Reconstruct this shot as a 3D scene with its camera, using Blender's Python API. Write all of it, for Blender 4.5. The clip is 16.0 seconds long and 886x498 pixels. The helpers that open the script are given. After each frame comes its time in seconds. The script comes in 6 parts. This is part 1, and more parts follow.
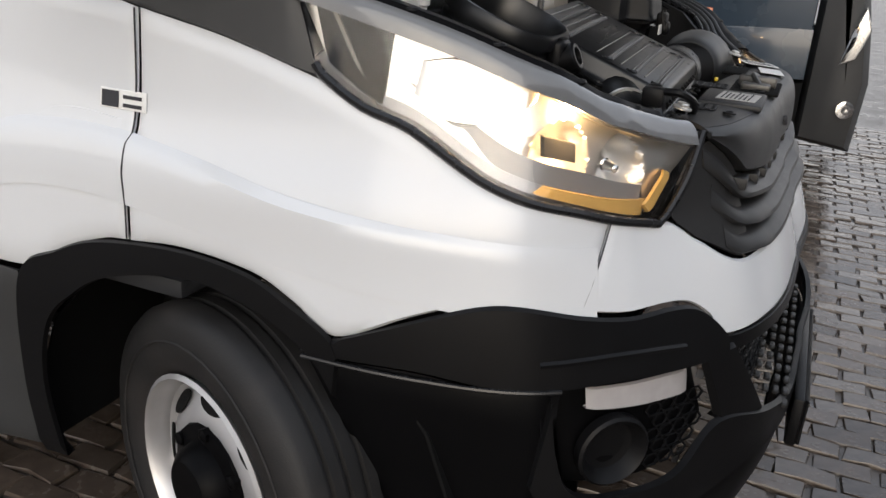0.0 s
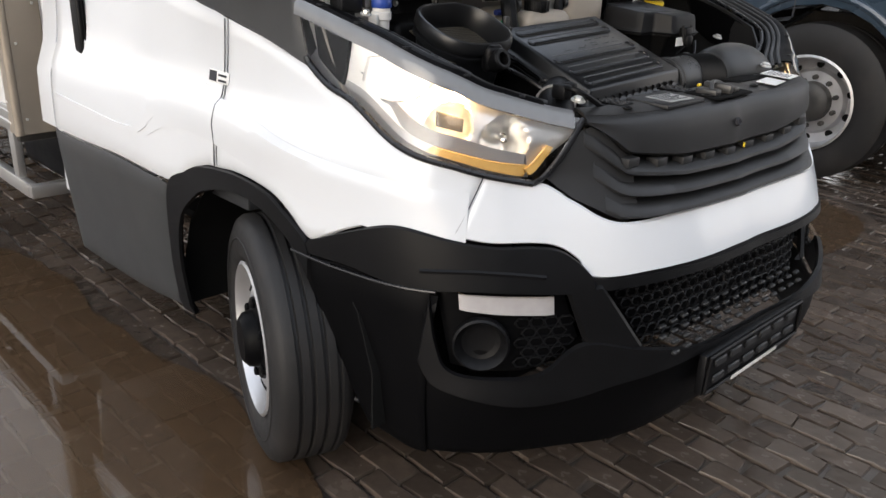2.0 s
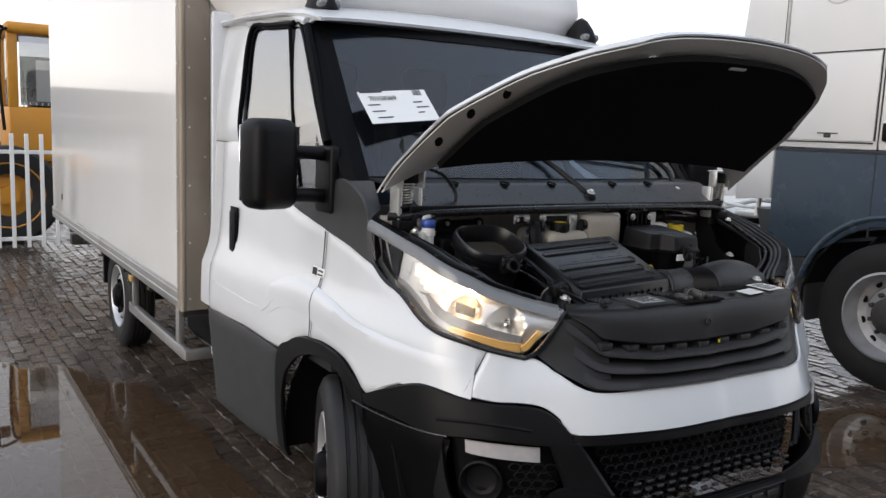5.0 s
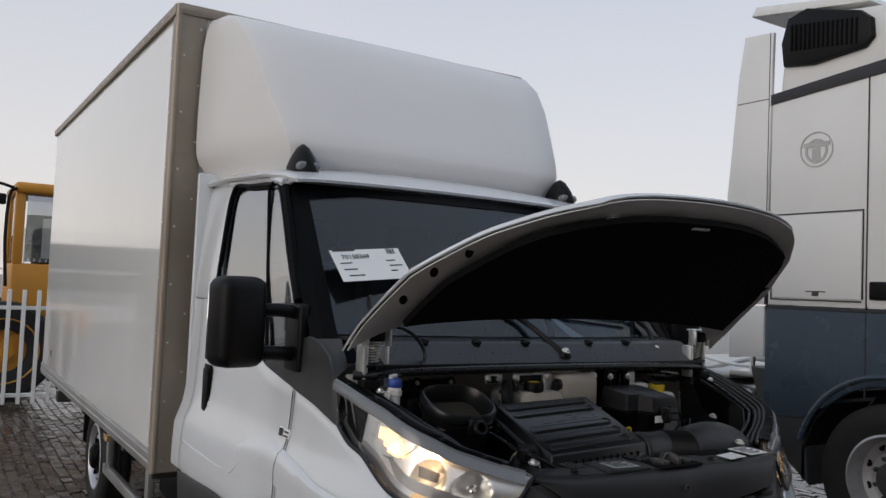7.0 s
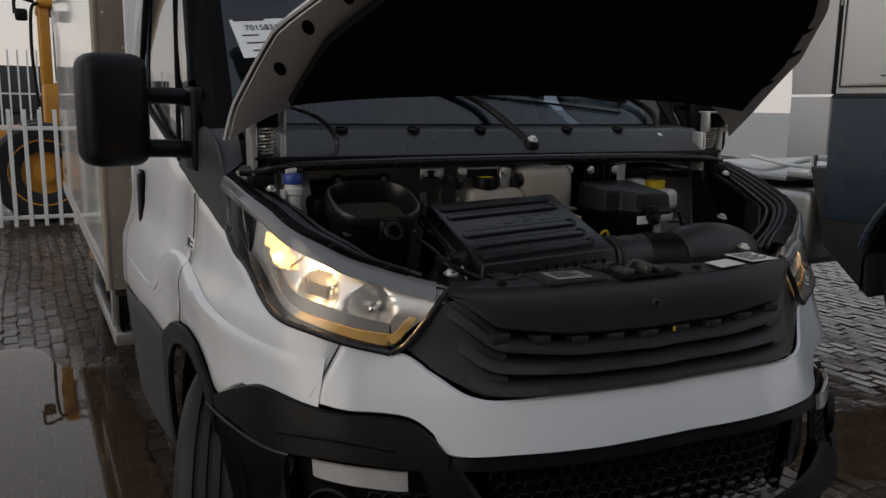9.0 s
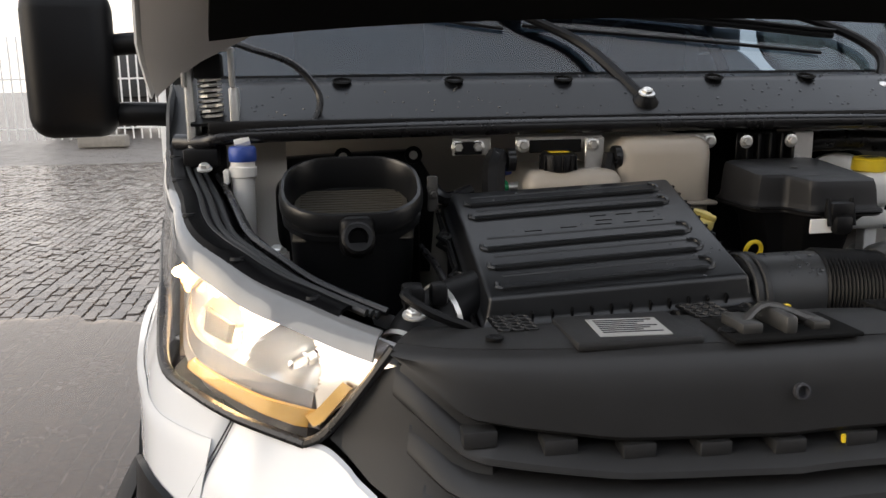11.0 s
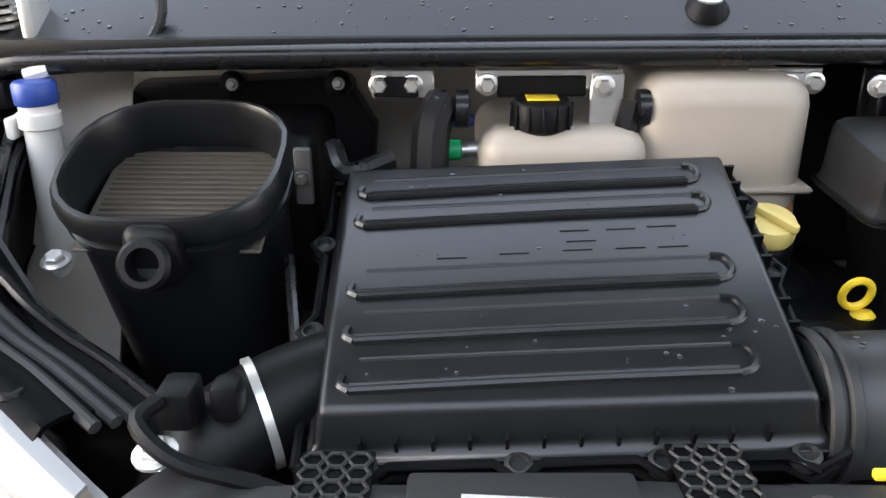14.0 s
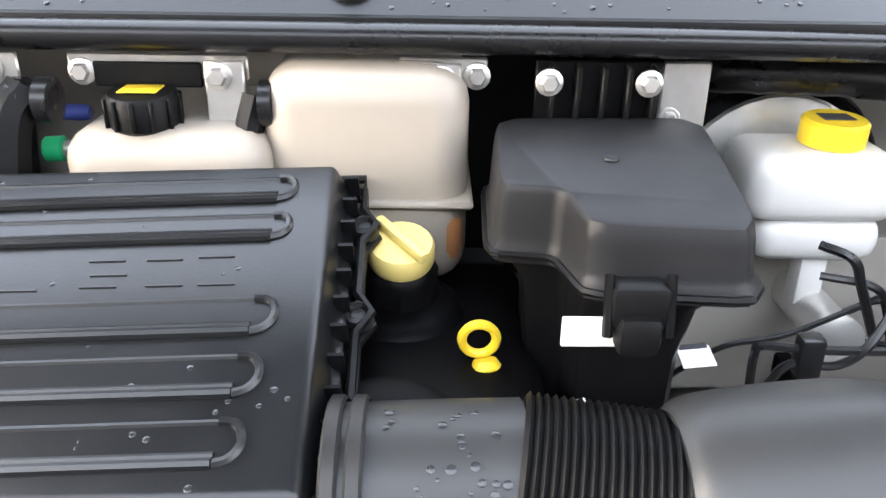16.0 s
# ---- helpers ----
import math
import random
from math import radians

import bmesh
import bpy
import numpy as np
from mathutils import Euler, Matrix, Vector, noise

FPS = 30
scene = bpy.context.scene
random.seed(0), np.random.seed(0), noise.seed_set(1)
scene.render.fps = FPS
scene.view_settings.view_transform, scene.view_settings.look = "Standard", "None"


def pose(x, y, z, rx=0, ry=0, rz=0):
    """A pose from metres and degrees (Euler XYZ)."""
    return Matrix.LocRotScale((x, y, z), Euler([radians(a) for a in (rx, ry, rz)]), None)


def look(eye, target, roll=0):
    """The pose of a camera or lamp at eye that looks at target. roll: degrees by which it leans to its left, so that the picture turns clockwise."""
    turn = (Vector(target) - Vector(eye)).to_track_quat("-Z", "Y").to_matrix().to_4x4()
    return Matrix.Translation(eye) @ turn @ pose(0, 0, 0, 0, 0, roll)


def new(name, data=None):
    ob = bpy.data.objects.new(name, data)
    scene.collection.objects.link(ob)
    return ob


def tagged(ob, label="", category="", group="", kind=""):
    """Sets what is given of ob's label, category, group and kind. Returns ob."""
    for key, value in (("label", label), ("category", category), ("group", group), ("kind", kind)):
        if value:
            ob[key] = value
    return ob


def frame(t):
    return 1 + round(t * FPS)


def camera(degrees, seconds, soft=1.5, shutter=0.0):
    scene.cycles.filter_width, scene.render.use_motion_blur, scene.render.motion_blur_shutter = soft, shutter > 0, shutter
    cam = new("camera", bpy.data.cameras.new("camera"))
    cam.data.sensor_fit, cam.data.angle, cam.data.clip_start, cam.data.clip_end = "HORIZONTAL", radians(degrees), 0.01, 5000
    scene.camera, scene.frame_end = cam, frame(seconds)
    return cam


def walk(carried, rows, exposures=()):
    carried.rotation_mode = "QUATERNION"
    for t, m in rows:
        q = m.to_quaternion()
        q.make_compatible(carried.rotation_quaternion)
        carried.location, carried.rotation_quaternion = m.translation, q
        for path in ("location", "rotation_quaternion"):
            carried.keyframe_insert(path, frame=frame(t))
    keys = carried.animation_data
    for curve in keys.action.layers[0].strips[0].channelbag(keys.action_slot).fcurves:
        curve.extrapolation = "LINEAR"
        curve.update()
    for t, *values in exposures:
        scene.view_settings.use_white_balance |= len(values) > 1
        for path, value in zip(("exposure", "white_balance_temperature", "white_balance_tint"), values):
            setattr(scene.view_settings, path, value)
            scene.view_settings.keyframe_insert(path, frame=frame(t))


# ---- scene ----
cam = camera(57.1, 16.0)
PATH = [
    (0, (-1.938, 0.145, 1.354), (-0.218, 0.868, 0.634), 3.6),
    (0.5, (-1.87, -0.109, 1.396), (-0.217, 0.747, 0.663), 3.2),
    (1, (-1.87, -0.314, 1.429), (-0.309, 0.692, 0.686), 3.1),
    (1.5, (-1.961, -0.514, 1.455), (-0.527, 0.665, 0.709), 2.7),
    (2, (-1.984, -0.792, 1.461), (-0.68, 0.531, 0.719), 2.2),
    (2.5, (-2.039, -1.038, 1.497), (-0.849, 0.392, 0.764), 2.1),
    (3, (-2.149, -1.242, 1.518), (-1.012, 0.253, 0.833), 2.1),
    (3.5, (-2.16, -1.376, 1.541), (-1.046, 0.163, 0.914), 2.0),
    (4, (-2.14, -1.462, 1.557), (-1.029, 0.133, 1.085), 2.1),
    (4.5, (-2.129, -1.49, 1.566), (-1.03, 0.146, 1.222), 2.2),
    (5, (-2.121, -1.511, 1.581), (-1.037, 0.146, 1.299), 2.3),
    (5.2, (-2.116, -1.517, 1.594), (-1.034, 0.146, 1.335), 2.3),
    (7.5, (-1.896, -1.555, 1.587), (-0.834, 0.134, 1.724), 2.6),
    (8, (-1.739, -1.452, 1.556), (-0.703, 0.259, 1.593), 2.6),
    (8.5, (-1.537, -1.376, 1.516), (-0.554, 0.341, 1.224), 2.4),
    (10.8, (-0.634, -0.803, 1.379), (-0.239, 1.12, 0.995), -0.8),
    (11, (-0.591, -0.727, 1.401), (-0.285, 1.209, 1.004), -0.7),
    (11.5, (-0.51, -0.52, 1.428), (-0.382, 1.426, 0.982), -0.8),
    (12, (-0.458, -0.336, 1.439), (-0.395, 1.595, 0.92), -0.6),
    (12.5, (-0.423, -0.232, 1.451), (-0.411, 1.656, 0.791), -0.6),
    (13, (-0.408, -0.209, 1.468), (-0.42, 1.655, 0.743), -0.6),
    (13.5, (-0.371, -0.194, 1.467), (-0.407, 1.662, 0.723), -0.6),
    (14, (-0.239, -0.176, 1.468), (-0.268, 1.673, 0.707), -0.5),
    (14.5, (-0.122, -0.172, 1.474), (-0.141, 1.672, 0.7), -0.2),
    (15, (-0.003, -0.109, 1.461), (-0.037, 1.726, 0.666), -0.2),
    (15.5, (0.074, -0.031, 1.466), (0.097, 1.804, 0.671), 0.8),
    (16, (0.129, -0.009, 1.46), (0.161, 1.808, 0.624), 1.0),
]
EXPOSURES = [(0, .2, 6300, 10), (1, .3, 6300, 10), (2, .65, 6300, 10), (4, .75, 6200, 10), (4.5, .6, 6150, 10), (5, .2, 6100, 10), (5.2, .1, 6100, 10), (7.3, -.7, 6050, 10), (7.8, -.85, 6100, 10), (8.7, -1.0, 6300, 10), (10.8, .5, 6650, 10), (12.5, .95, 6500, 10), (13.5, 1.35, 6250, 10), (14.0, 2.0, 6150, 10), (14.5, 2.85, 6200, 10), (15.5, 2.95, 6250, 10), (16, 2.9, 6250, 10)]
walk(cam, [(t, look(eye, target, roll)) for t, eye, target, roll in PATH], EXPOSURES)

# ---- light and sky ----
SUN_EL, SUN_AZ = 20.0, -105.0
world = bpy.data.worlds.new("sky")
scene.world = world
world.use_nodes = True
wn, wl = world.node_tree.nodes, world.node_tree.links
sky = wn.new("ShaderNodeTexSky")
sky.sky_type, sky.sun_disc = "NISHITA", False
sky.sun_elevation, sky.sun_rotation = radians(SUN_EL), radians(SUN_AZ)
sky.air_density, sky.dust_density, sky.ozone_density = 1.0, 3.0, 1.5
# thin high cloud over a blue that pales towards the horizon
tco, sep, low = wn.new("ShaderNodeTexCoord"), wn.new("ShaderNodeSeparateXYZ"), wn.new("ShaderNodeMapRange")
wl.new(tco.outputs["Generated"], sep.inputs[0]), wl.new(sep.outputs["Z"], low.inputs[0])
low.inputs[1].default_value, low.inputs[2].default_value = 0.02, 0.55
haze, cloud, veil, cmap = wn.new("ShaderNodeMixRGB"), wn.new("ShaderNodeTexNoise"), wn.new("ShaderNodeMixRGB"), wn.new("ShaderNodeMapRange")
haze.inputs[1].default_value, haze.inputs[2].default_value = (10.6, 9.4, 8.3, 1), (6.4, 6.9, 7.7, 1)
wl.new(low.outputs[0], haze.inputs[0])
cloud.inputs["Scale"].default_value, cloud.inputs["Detail"].default_value, cloud.inputs["Distortion"].default_value = 2.6, 7, 0.6
wl.new(tco.outputs["Generated"], cloud.inputs["Vector"])
cmap.inputs[1].default_value, cmap.inputs[2].default_value, cmap.inputs[4].default_value = 0.45, 0.75, 0.7
wl.new(cloud.outputs[0], cmap.inputs[0]), wl.new(cmap.outputs[0], veil.inputs[0])
wl.new(haze.outputs[0], veil.inputs[1])
veil.inputs[2].default_value = (9.0, 8.4, 8.2, 1)
soften = wn.new("ShaderNodeMixRGB")
soften.inputs[0].default_value = 0.75
wl.new(sky.outputs[0], soften.inputs[1]), wl.new(veil.outputs[0], soften.inputs[2])
wl.new(soften.outputs[0], wn["Background"].inputs[0])
wn["Background"].inputs[1].default_value = 0.15
sun = new("sun", bpy.data.lights.new("sun", "SUN"))
sun.data.energy, sun.data.angle, sun.data.color = 0.7, radians(45), (1.0, 0.92, 0.82)
_az, _el = radians(SUN_AZ), radians(SUN_EL)
sun.matrix_world = look((0, 0, 0), (-math.sin(_az) * math.cos(_el), -math.cos(_az) * math.cos(_el), -math.sin(_el)))


# ---- materials ----
def mat(name, color, rough=0.5, metal=0.0, grain=0.08, scale=30.0, bump=0.0, bump_scale=200.0, coat=0.0, dirt=0.0, dirt_color=(0.12, 0.1, 0.08),
        spread=0.15, spec=0.5, rand=0.0):
    m = bpy.data.materials.new(name)
    m.use_nodes = True
    n, l = m.node_tree.nodes, m.node_tree.links
    b = n["Principled BSDF"]
    b.inputs["Metallic"].default_value, b.inputs["Specular IOR Level"].default_value = metal, spec
    b.inputs["Coat Weight"].default_value, b.inputs["Coat Roughness"].default_value = coat, 0.04
    tc = n.new("ShaderNodeTexCoord")
    fine, broad = n.new("ShaderNodeTexNoise"), n.new("ShaderNodeTexNoise")
    fine.inputs["Scale"].default_value, fine.inputs["Detail"].default_value = scale, 6
    broad.inputs["Scale"].default_value, broad.inputs["Detail"].default_value = scale / 9, 4
    for t in (fine, broad):
        l.new(tc.outputs["Object"], t.inputs["Vector"])
    tone = n.new("ShaderNodeMath")
    tone.operation = "ADD"
    l.new(fine.outputs[0], tone.inputs[0]), l.new(broad.outputs[0], tone.inputs[1])
    ramp = n.new("ShaderNodeMapRange")
    ramp.inputs[1].default_value, ramp.inputs[2].default_value = 0.6, 1.4
    ramp.inputs[3].default_value, ramp.inputs[4].default_value = 1 - grain, 1 + grain
    l.new(tone.outputs[0], ramp.inputs[0])
    last = ramp.outputs[0]
    if rand:
        info, rr, mul = n.new("ShaderNodeObjectInfo"), n.new("ShaderNodeMapRange"), n.new("ShaderNodeMath")
        geo, add, fr = n.new("ShaderNodeNewGeometry"), n.new("ShaderNodeMath"), n.new("ShaderNodeMath")
        l.new(info.outputs["Random"], add.inputs[0]), l.new(geo.outputs["Random Per Island"], add.inputs[1])
        fr.operation = "FRACT"
        l.new(add.outputs[0], fr.inputs[0])
        rr.inputs[3].default_value, rr.inputs[4].default_value = 1 - rand, 1 + rand
        l.new(fr.outputs[0], rr.inputs[0])
        mul.operation = "MULTIPLY"
        l.new(last, mul.inputs[0]), l.new(rr.outputs[0], mul.inputs[1])
        last = mul.outputs[0]
    col = n.new("ShaderNodeVectorMath")
    col.operation = "SCALE"
    col.inputs[0].default_value = color
    l.new(last, col.inputs["Scale"])
    out = col.outputs[0]
    if dirt:
        mix, dr = n.new("ShaderNodeMixRGB"), n.new("ShaderNodeMapRange")
        dn = n.new("ShaderNodeTexNoise")
        dn.inputs["Scale"].default_value, dn.inputs["Detail"].default_value = scale / 4, 8
        l.new(tc.outputs["Object"], dn.inputs["Vector"])
        dr.inputs[1].default_value, dr.inputs[2].default_value, dr.inputs[4].default_value = 0.5, 0.75, dirt
        l.new(dn.outputs[0], dr.inputs[0]), l.new(dr.outputs[0], mix.inputs[0]), l.new(out, mix.inputs[1])
        mix.inputs[2].default_value = (*dirt_color, 1)
        out = mix.outputs[0]
    l.new(out, b.inputs["Base Color"])
    rg = n.new("ShaderNodeMapRange")
    rg.inputs[1].default_value, rg.inputs[2].default_value = 0.6, 1.4
    rg.inputs[3].default_value, rg.inputs[4].default_value = max(rough * (1 - spread), 0.01), min(rough * (1 + spread), 1)
    l.new(tone.outputs[0], rg.inputs[0]), l.new(rg.outputs[0], b.inputs["Roughness"])
    if bump:
        bn, bp = n.new("ShaderNodeTexNoise"), n.new("ShaderNodeBump")
        bn.inputs["Scale"].default_value, bn.inputs["Detail"].default_value = bump_scale, 3
        bp.inputs["Strength"].default_value, bp.inputs["Distance"].default_value = bump, 0.002
        l.new(tc.outputs["Object"], bn.inputs["Vector"]), l.new(bn.outputs[0], bp.inputs["Height"]), l.new(bp.outputs[0], b.inputs["Normal"])
    return m


def glass(name, color=(1, 1, 1), rough=0.02, ior=1.5, murk=None):
    """Thin clear pane: mostly see-through, glossy by Fresnel."""
    m = bpy.data.materials.new(name)
    m.use_nodes = True
    n, l = m.node_tree.nodes, m.node_tree.links
    n.remove(n["Principled BSDF"])
    tr, gl, mx, fr = (n.new("ShaderNodeBsdf" + k) if k in ("Transparent", "Glossy") else n.new("ShaderNode" + k) for k in ("Transparent", "Glossy", "MixShader", "Fresnel"))
    tr.inputs[0].default_value = (*color, 1)
    gl.inputs["Roughness"].default_value = rough
    fr.inputs[0].default_value = ior
    base = tr
    if murk:
        df, base = n.new("ShaderNodeBsdfDiffuse"), n.new("ShaderNodeMixShader")
        df.inputs[0].default_value, base.inputs[0].default_value = (*murk, 1), 0.4
        l.new(tr.outputs[0], base.inputs[1]), l.new(df.outputs[0], base.inputs[2])
    gloss = fr.outputs[0]
    if not murk:
        # the same gloss from either face of the pane
        n.remove(fr)
        lw, pw, sc = n.new("ShaderNodeLayerWeight"), n.new("ShaderNodeMath"), n.new("ShaderNodeMath")
        lw.inputs[0].default_value = 0.5
        pw.operation, pw.inputs[1].default_value = "POWER", 5.0
        r0 = ((ior - 1) / (ior + 1)) ** 2
        sc.operation, sc.inputs[1].default_value, sc.inputs[2].default_value = "MULTIPLY_ADD", 1 - r0, r0
        l.new(lw.outputs["Facing"], pw.inputs[0]), l.new(pw.outputs[0], sc.inputs[0])
        gloss = sc.outputs[0]
    l.new(gloss, mx.inputs[0]), l.new(base.outputs[0], mx.inputs[1]), l.new(gl.outputs[0], mx.inputs[2])
    l.new(mx.outputs[0], n["Material Output"].inputs[0])
    return m


def glow(name, color, strength):
    m = mat(name, color, 0.3)
    b = m.node_tree.nodes["Principled BSDF"]
    b.inputs["Emission Color"].default_value, b.inputs["Emission Strength"].default_value = (*color, 1), strength
    return m


LAMP_TRIM = mat("silver_lamp_trim", (0.34, 0.34, 0.345), 0.3, 0.4, grain=0.06, scale=25)
FROST = mat("frosted_lens_edge", (0.15, 0.153, 0.158), 0.08, grain=0.1, scale=25, coat=0.6)
WHITE = mat("white_paint", (0.68, 0.695, 0.71), 0.2, grain=0.02, scale=4, coat=0.6, spread=0.1)
WHITE_BOX = mat("white_box_panel", (0.78, 0.77, 0.74), 0.10, grain=0.03, scale=2, coat=0.5, dirt=0.08, dirt_color=(0.5, 0.45, 0.38))
WHITE_GRP = mat("white_fairing", (0.78, 0.76, 0.74), 0.35, grain=0.03, scale=3, coat=0.2)
HOOD_IN = mat("hood_inner_paint", (0.60, 0.59, 0.57), 0.4, grain=0.05, scale=6, dirt=0.2, dirt_color=(0.35, 0.33, 0.3))
BLACK = mat("black_plastic", (0.005, 0.005, 0.0055), 0.42, spec=0.18, grain=0.15, scale=20, bump=0.12, bump_scale=900)
BLACK_SAT = mat("black_satin_plastic", (0.003, 0.003, 0.0034), 0.42, spec=0.06, grain=0.12, scale=15, bump=0.08, bump_scale=700)
GREY_PL = mat("dark_grey_plastic", (0.021, 0.021, 0.0215), 0.46, spec=0.35, grain=0.12, scale=18, bump=0.12, bump_scale=900)
LID = mat("lid_plastic", (0.007, 0.0075, 0.0085), 0.33, grain=0.15, scale=25, bump=0.06, bump_scale=300, spec=0.5)
FUSE_LID = mat("matt_lid_plastic", (0.010, 0.010, 0.011), 0.52, grain=0.15, scale=25, bump=0.1, bump_scale=600, spec=0.35)
WET_BLACK = mat("wet_black_plastic", (0.008, 0.0085, 0.010), 0.32, spec=0.4, grain=0.2, scale=25, bump=0.06, bump_scale=160)
FELT = mat("black_felt", (0.008, 0.008, 0.008), 0.95, grain=0.2, scale=40, bump=0.4, bump_scale=500, spec=0.1)
RUBBER = mat("tyre_rubber", (0.015, 0.0145, 0.0145), 0.6, spec=0.35, grain=0.2, scale=25, bump=0.25, bump_scale=250, dirt=0.25, dirt_color=(0.06, 0.05, 0.045))
SEAL = mat("rubber_seal", (0.009, 0.009, 0.010), 0.28, grain=0.15, scale=40)
SILVER = mat("silver_wheel_paint", (0.55, 0.55, 0.56), 0.38, 0.7, grain=0.08, scale=30, dirt=0.4, dirt_color=(0.2, 0.18, 0.16))
ALU = mat("aluminium", (0.50, 0.49, 0.47), 0.40, 0.85, grain=0.12, scale=12, dirt=0.5, dirt_color=(0.3, 0.25, 0.19))
BRONZE = mat("weathered_profile", (0.36, 0.31, 0.25), 0.5, 0.45, grain=0.2, scale=10, dirt=0.6, dirt_color=(0.24, 0.19, 0.14))
ZINC = mat("zinc_steel", (0.72, 0.71, 0.68), 0.35, 0.8, grain=0.1, scale=60)
LATCH = mat("greased_steel", (0.09, 0.088, 0.085), 0.4, 0.6, grain=0.3, scale=60, dirt=0.5)
SILVER_LABEL = mat("silver_label", (0.5, 0.5, 0.49), 0.35, 0.3, grain=0.05, scale=40)
STEEL = mat("dark_steel", (0.06, 0.058, 0.055), 0.55, 0.4, grain=0.25, scale=25, dirt=0.4)
CHROME = mat("chrome_reflector", (0.9, 0.89, 0.87), 0.06, 1.0, grain=0.02, scale=20)
BODY_IN = mat("engine_bay_paint", (0.36, 0.335, 0.295), 0.4, grain=0.06, scale=15, dirt=0.3, dirt_color=(0.3, 0.26, 0.2))
TANK = mat("translucent_tank", (0.40, 0.355, 0.295), 0.35, grain=0.06, scale=20)
WHITE_PL = mat("white_plastic", (0.72, 0.705, 0.67), 0.35, grain=0.04, scale=30)
YELLOW = mat("yellow_plastic", (0.80, 0.58, 0.03), 0.4, grain=0.05, scale=40)
OLDYEL = mat("pale_yellow_plastic", (0.78, 0.62, 0.2), 0.42, grain=0.05, scale=40)
BLUE = mat("blue_plastic", (0.03, 0.07, 0.32), 0.4, scale=40)
GREEN = mat("green_plastic", (0.02, 0.42, 0.16), 0.4, scale=40)
AMBER = mat("amber_reflector", (0.70, 0.43, 0.13), 0.2, 0.2, grain=0.08, scale=90, coat=0.5)
ORANGE = mat("orange_lens", (0.50, 0.10, 0.02), 0.25, coat=0.5)
DRL = mat("translucent_lamp_strip", (0.40, 0.38, 0.375), 0.18, grain=0.1, scale=40, coat=0.6)
RED = mat("red_lens", (0.5, 0.02, 0.02), 0.2, coat=0.5)
PAPER = mat("white_paper", (0.82, 0.82, 0.80), 0.7, grain=0.02, scale=20)
INK = mat("dark_ink", (0.03, 0.03, 0.035), 0.7)
NAVY = mat("navy_print", (0.02, 0.04, 0.22), 0.6)
HOSE_GREY = mat("grey_hose_plastic", (0.028, 0.029, 0.030), 0.42, spec=0.4, grain=0.12, scale=25, bump=0.05, bump_scale=300)
FILTER = mat("filter_mesh", (0.055, 0.047, 0.035), 0.7, grain=0.3, scale=80)
TRIM_GREY = mat("anthracite_cladding", (0.032, 0.033, 0.034), 0.5, grain=0.12, scale=14, bump=0.15, bump_scale=800, dirt=0.15, dirt_color=(0.09, 0.08, 0.07))
TRUCK_BLUE = mat("slate_blue_paint", (0.035, 0.055, 0.08), 0.28, grain=0.08, scale=5, coat=0.5, dirt=0.1)
TRUCK_WHITE = mat("truck_white_paint", (0.74, 0.73, 0.71), 0.3, grain=0.03, scale=3, coat=0.4)
LOADER = mat("loader_yellow", (0.56, 0.25, 0.02), 0.45, grain=0.12, scale=6, dirt=0.4, dirt_color=(0.2, 0.12, 0.05))
FENCE = mat("white_fence_paint", (0.8, 0.8, 0.78), 0.5, grain=0.05, scale=8, dirt=0.15)
CAB_DARK = mat("dark_cabin_trim", (0.02, 0.022, 0.026), 0.7, grain=0.2, scale=12)
BULB = glow("lit_bulb", (1.0, 0.66, 0.28), 40)
GUIDE = glow("lit_lamp_lens", (1.0, 0.56, 0.19), 4.5)
BLADE = glow("lit_light_blade", (1.0, 0.62, 0.26), 1.6)
REFLECT = mat("metallised_reflector", (0.86, 0.84, 0.80), 0.32, 0.93, grain=0.03, scale=20)
DROP = mat("water_drop", (.03, .032, .035), .02, grain=.01)
CLEAR = glass("clear_lens", ior=1.5)
PANE = glass("tinted_glass", (0.42, 0.5, 0.58), ior=1.7)
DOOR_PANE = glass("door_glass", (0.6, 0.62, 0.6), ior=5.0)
WATER = glass("puddle_water", (0.85, 0.72, 0.56), 0.012, ior=1.6, murk=(0.15, 0.095, 0.055))
PAVER = mat("wet_paver", (0.072, 0.055, 0.043), 0.20, grain=0.4, scale=22, bump=1.0, bump_scale=32, dirt=0.35, dirt_color=(0.035, 0.028, 0.022), spread=0.85, rand=0.35)
JOINT = mat("wet_joint_sand", (0.065, 0.054, 0.045), 0.35, grain=0.4, scale=30, bump=0.5, bump_scale=80, spread=0.5)
BLOCKER_GREY = mat("sky_blocker_grey", (0.12, 0.12, 0.12), 0.6, grain=0.15, scale=2)
CONCRETE = mat("concrete", (0.25, 0.23, 0.2), 0.8, grain=0.25, scale=12, bump=0.4, bump_scale=90)


# ---- mesh helpers ----
def mesh_of(name, verts, faces, material, smooth=True):
    me = bpy.data.meshes.new(name)
    me.from_pydata([tuple(v) for v in verts], [], faces)
    me.materials.append(material)
    if smooth:
        me.shade_smooth()
        me.set_sharp_from_angle(angle=radians(38))
    return me


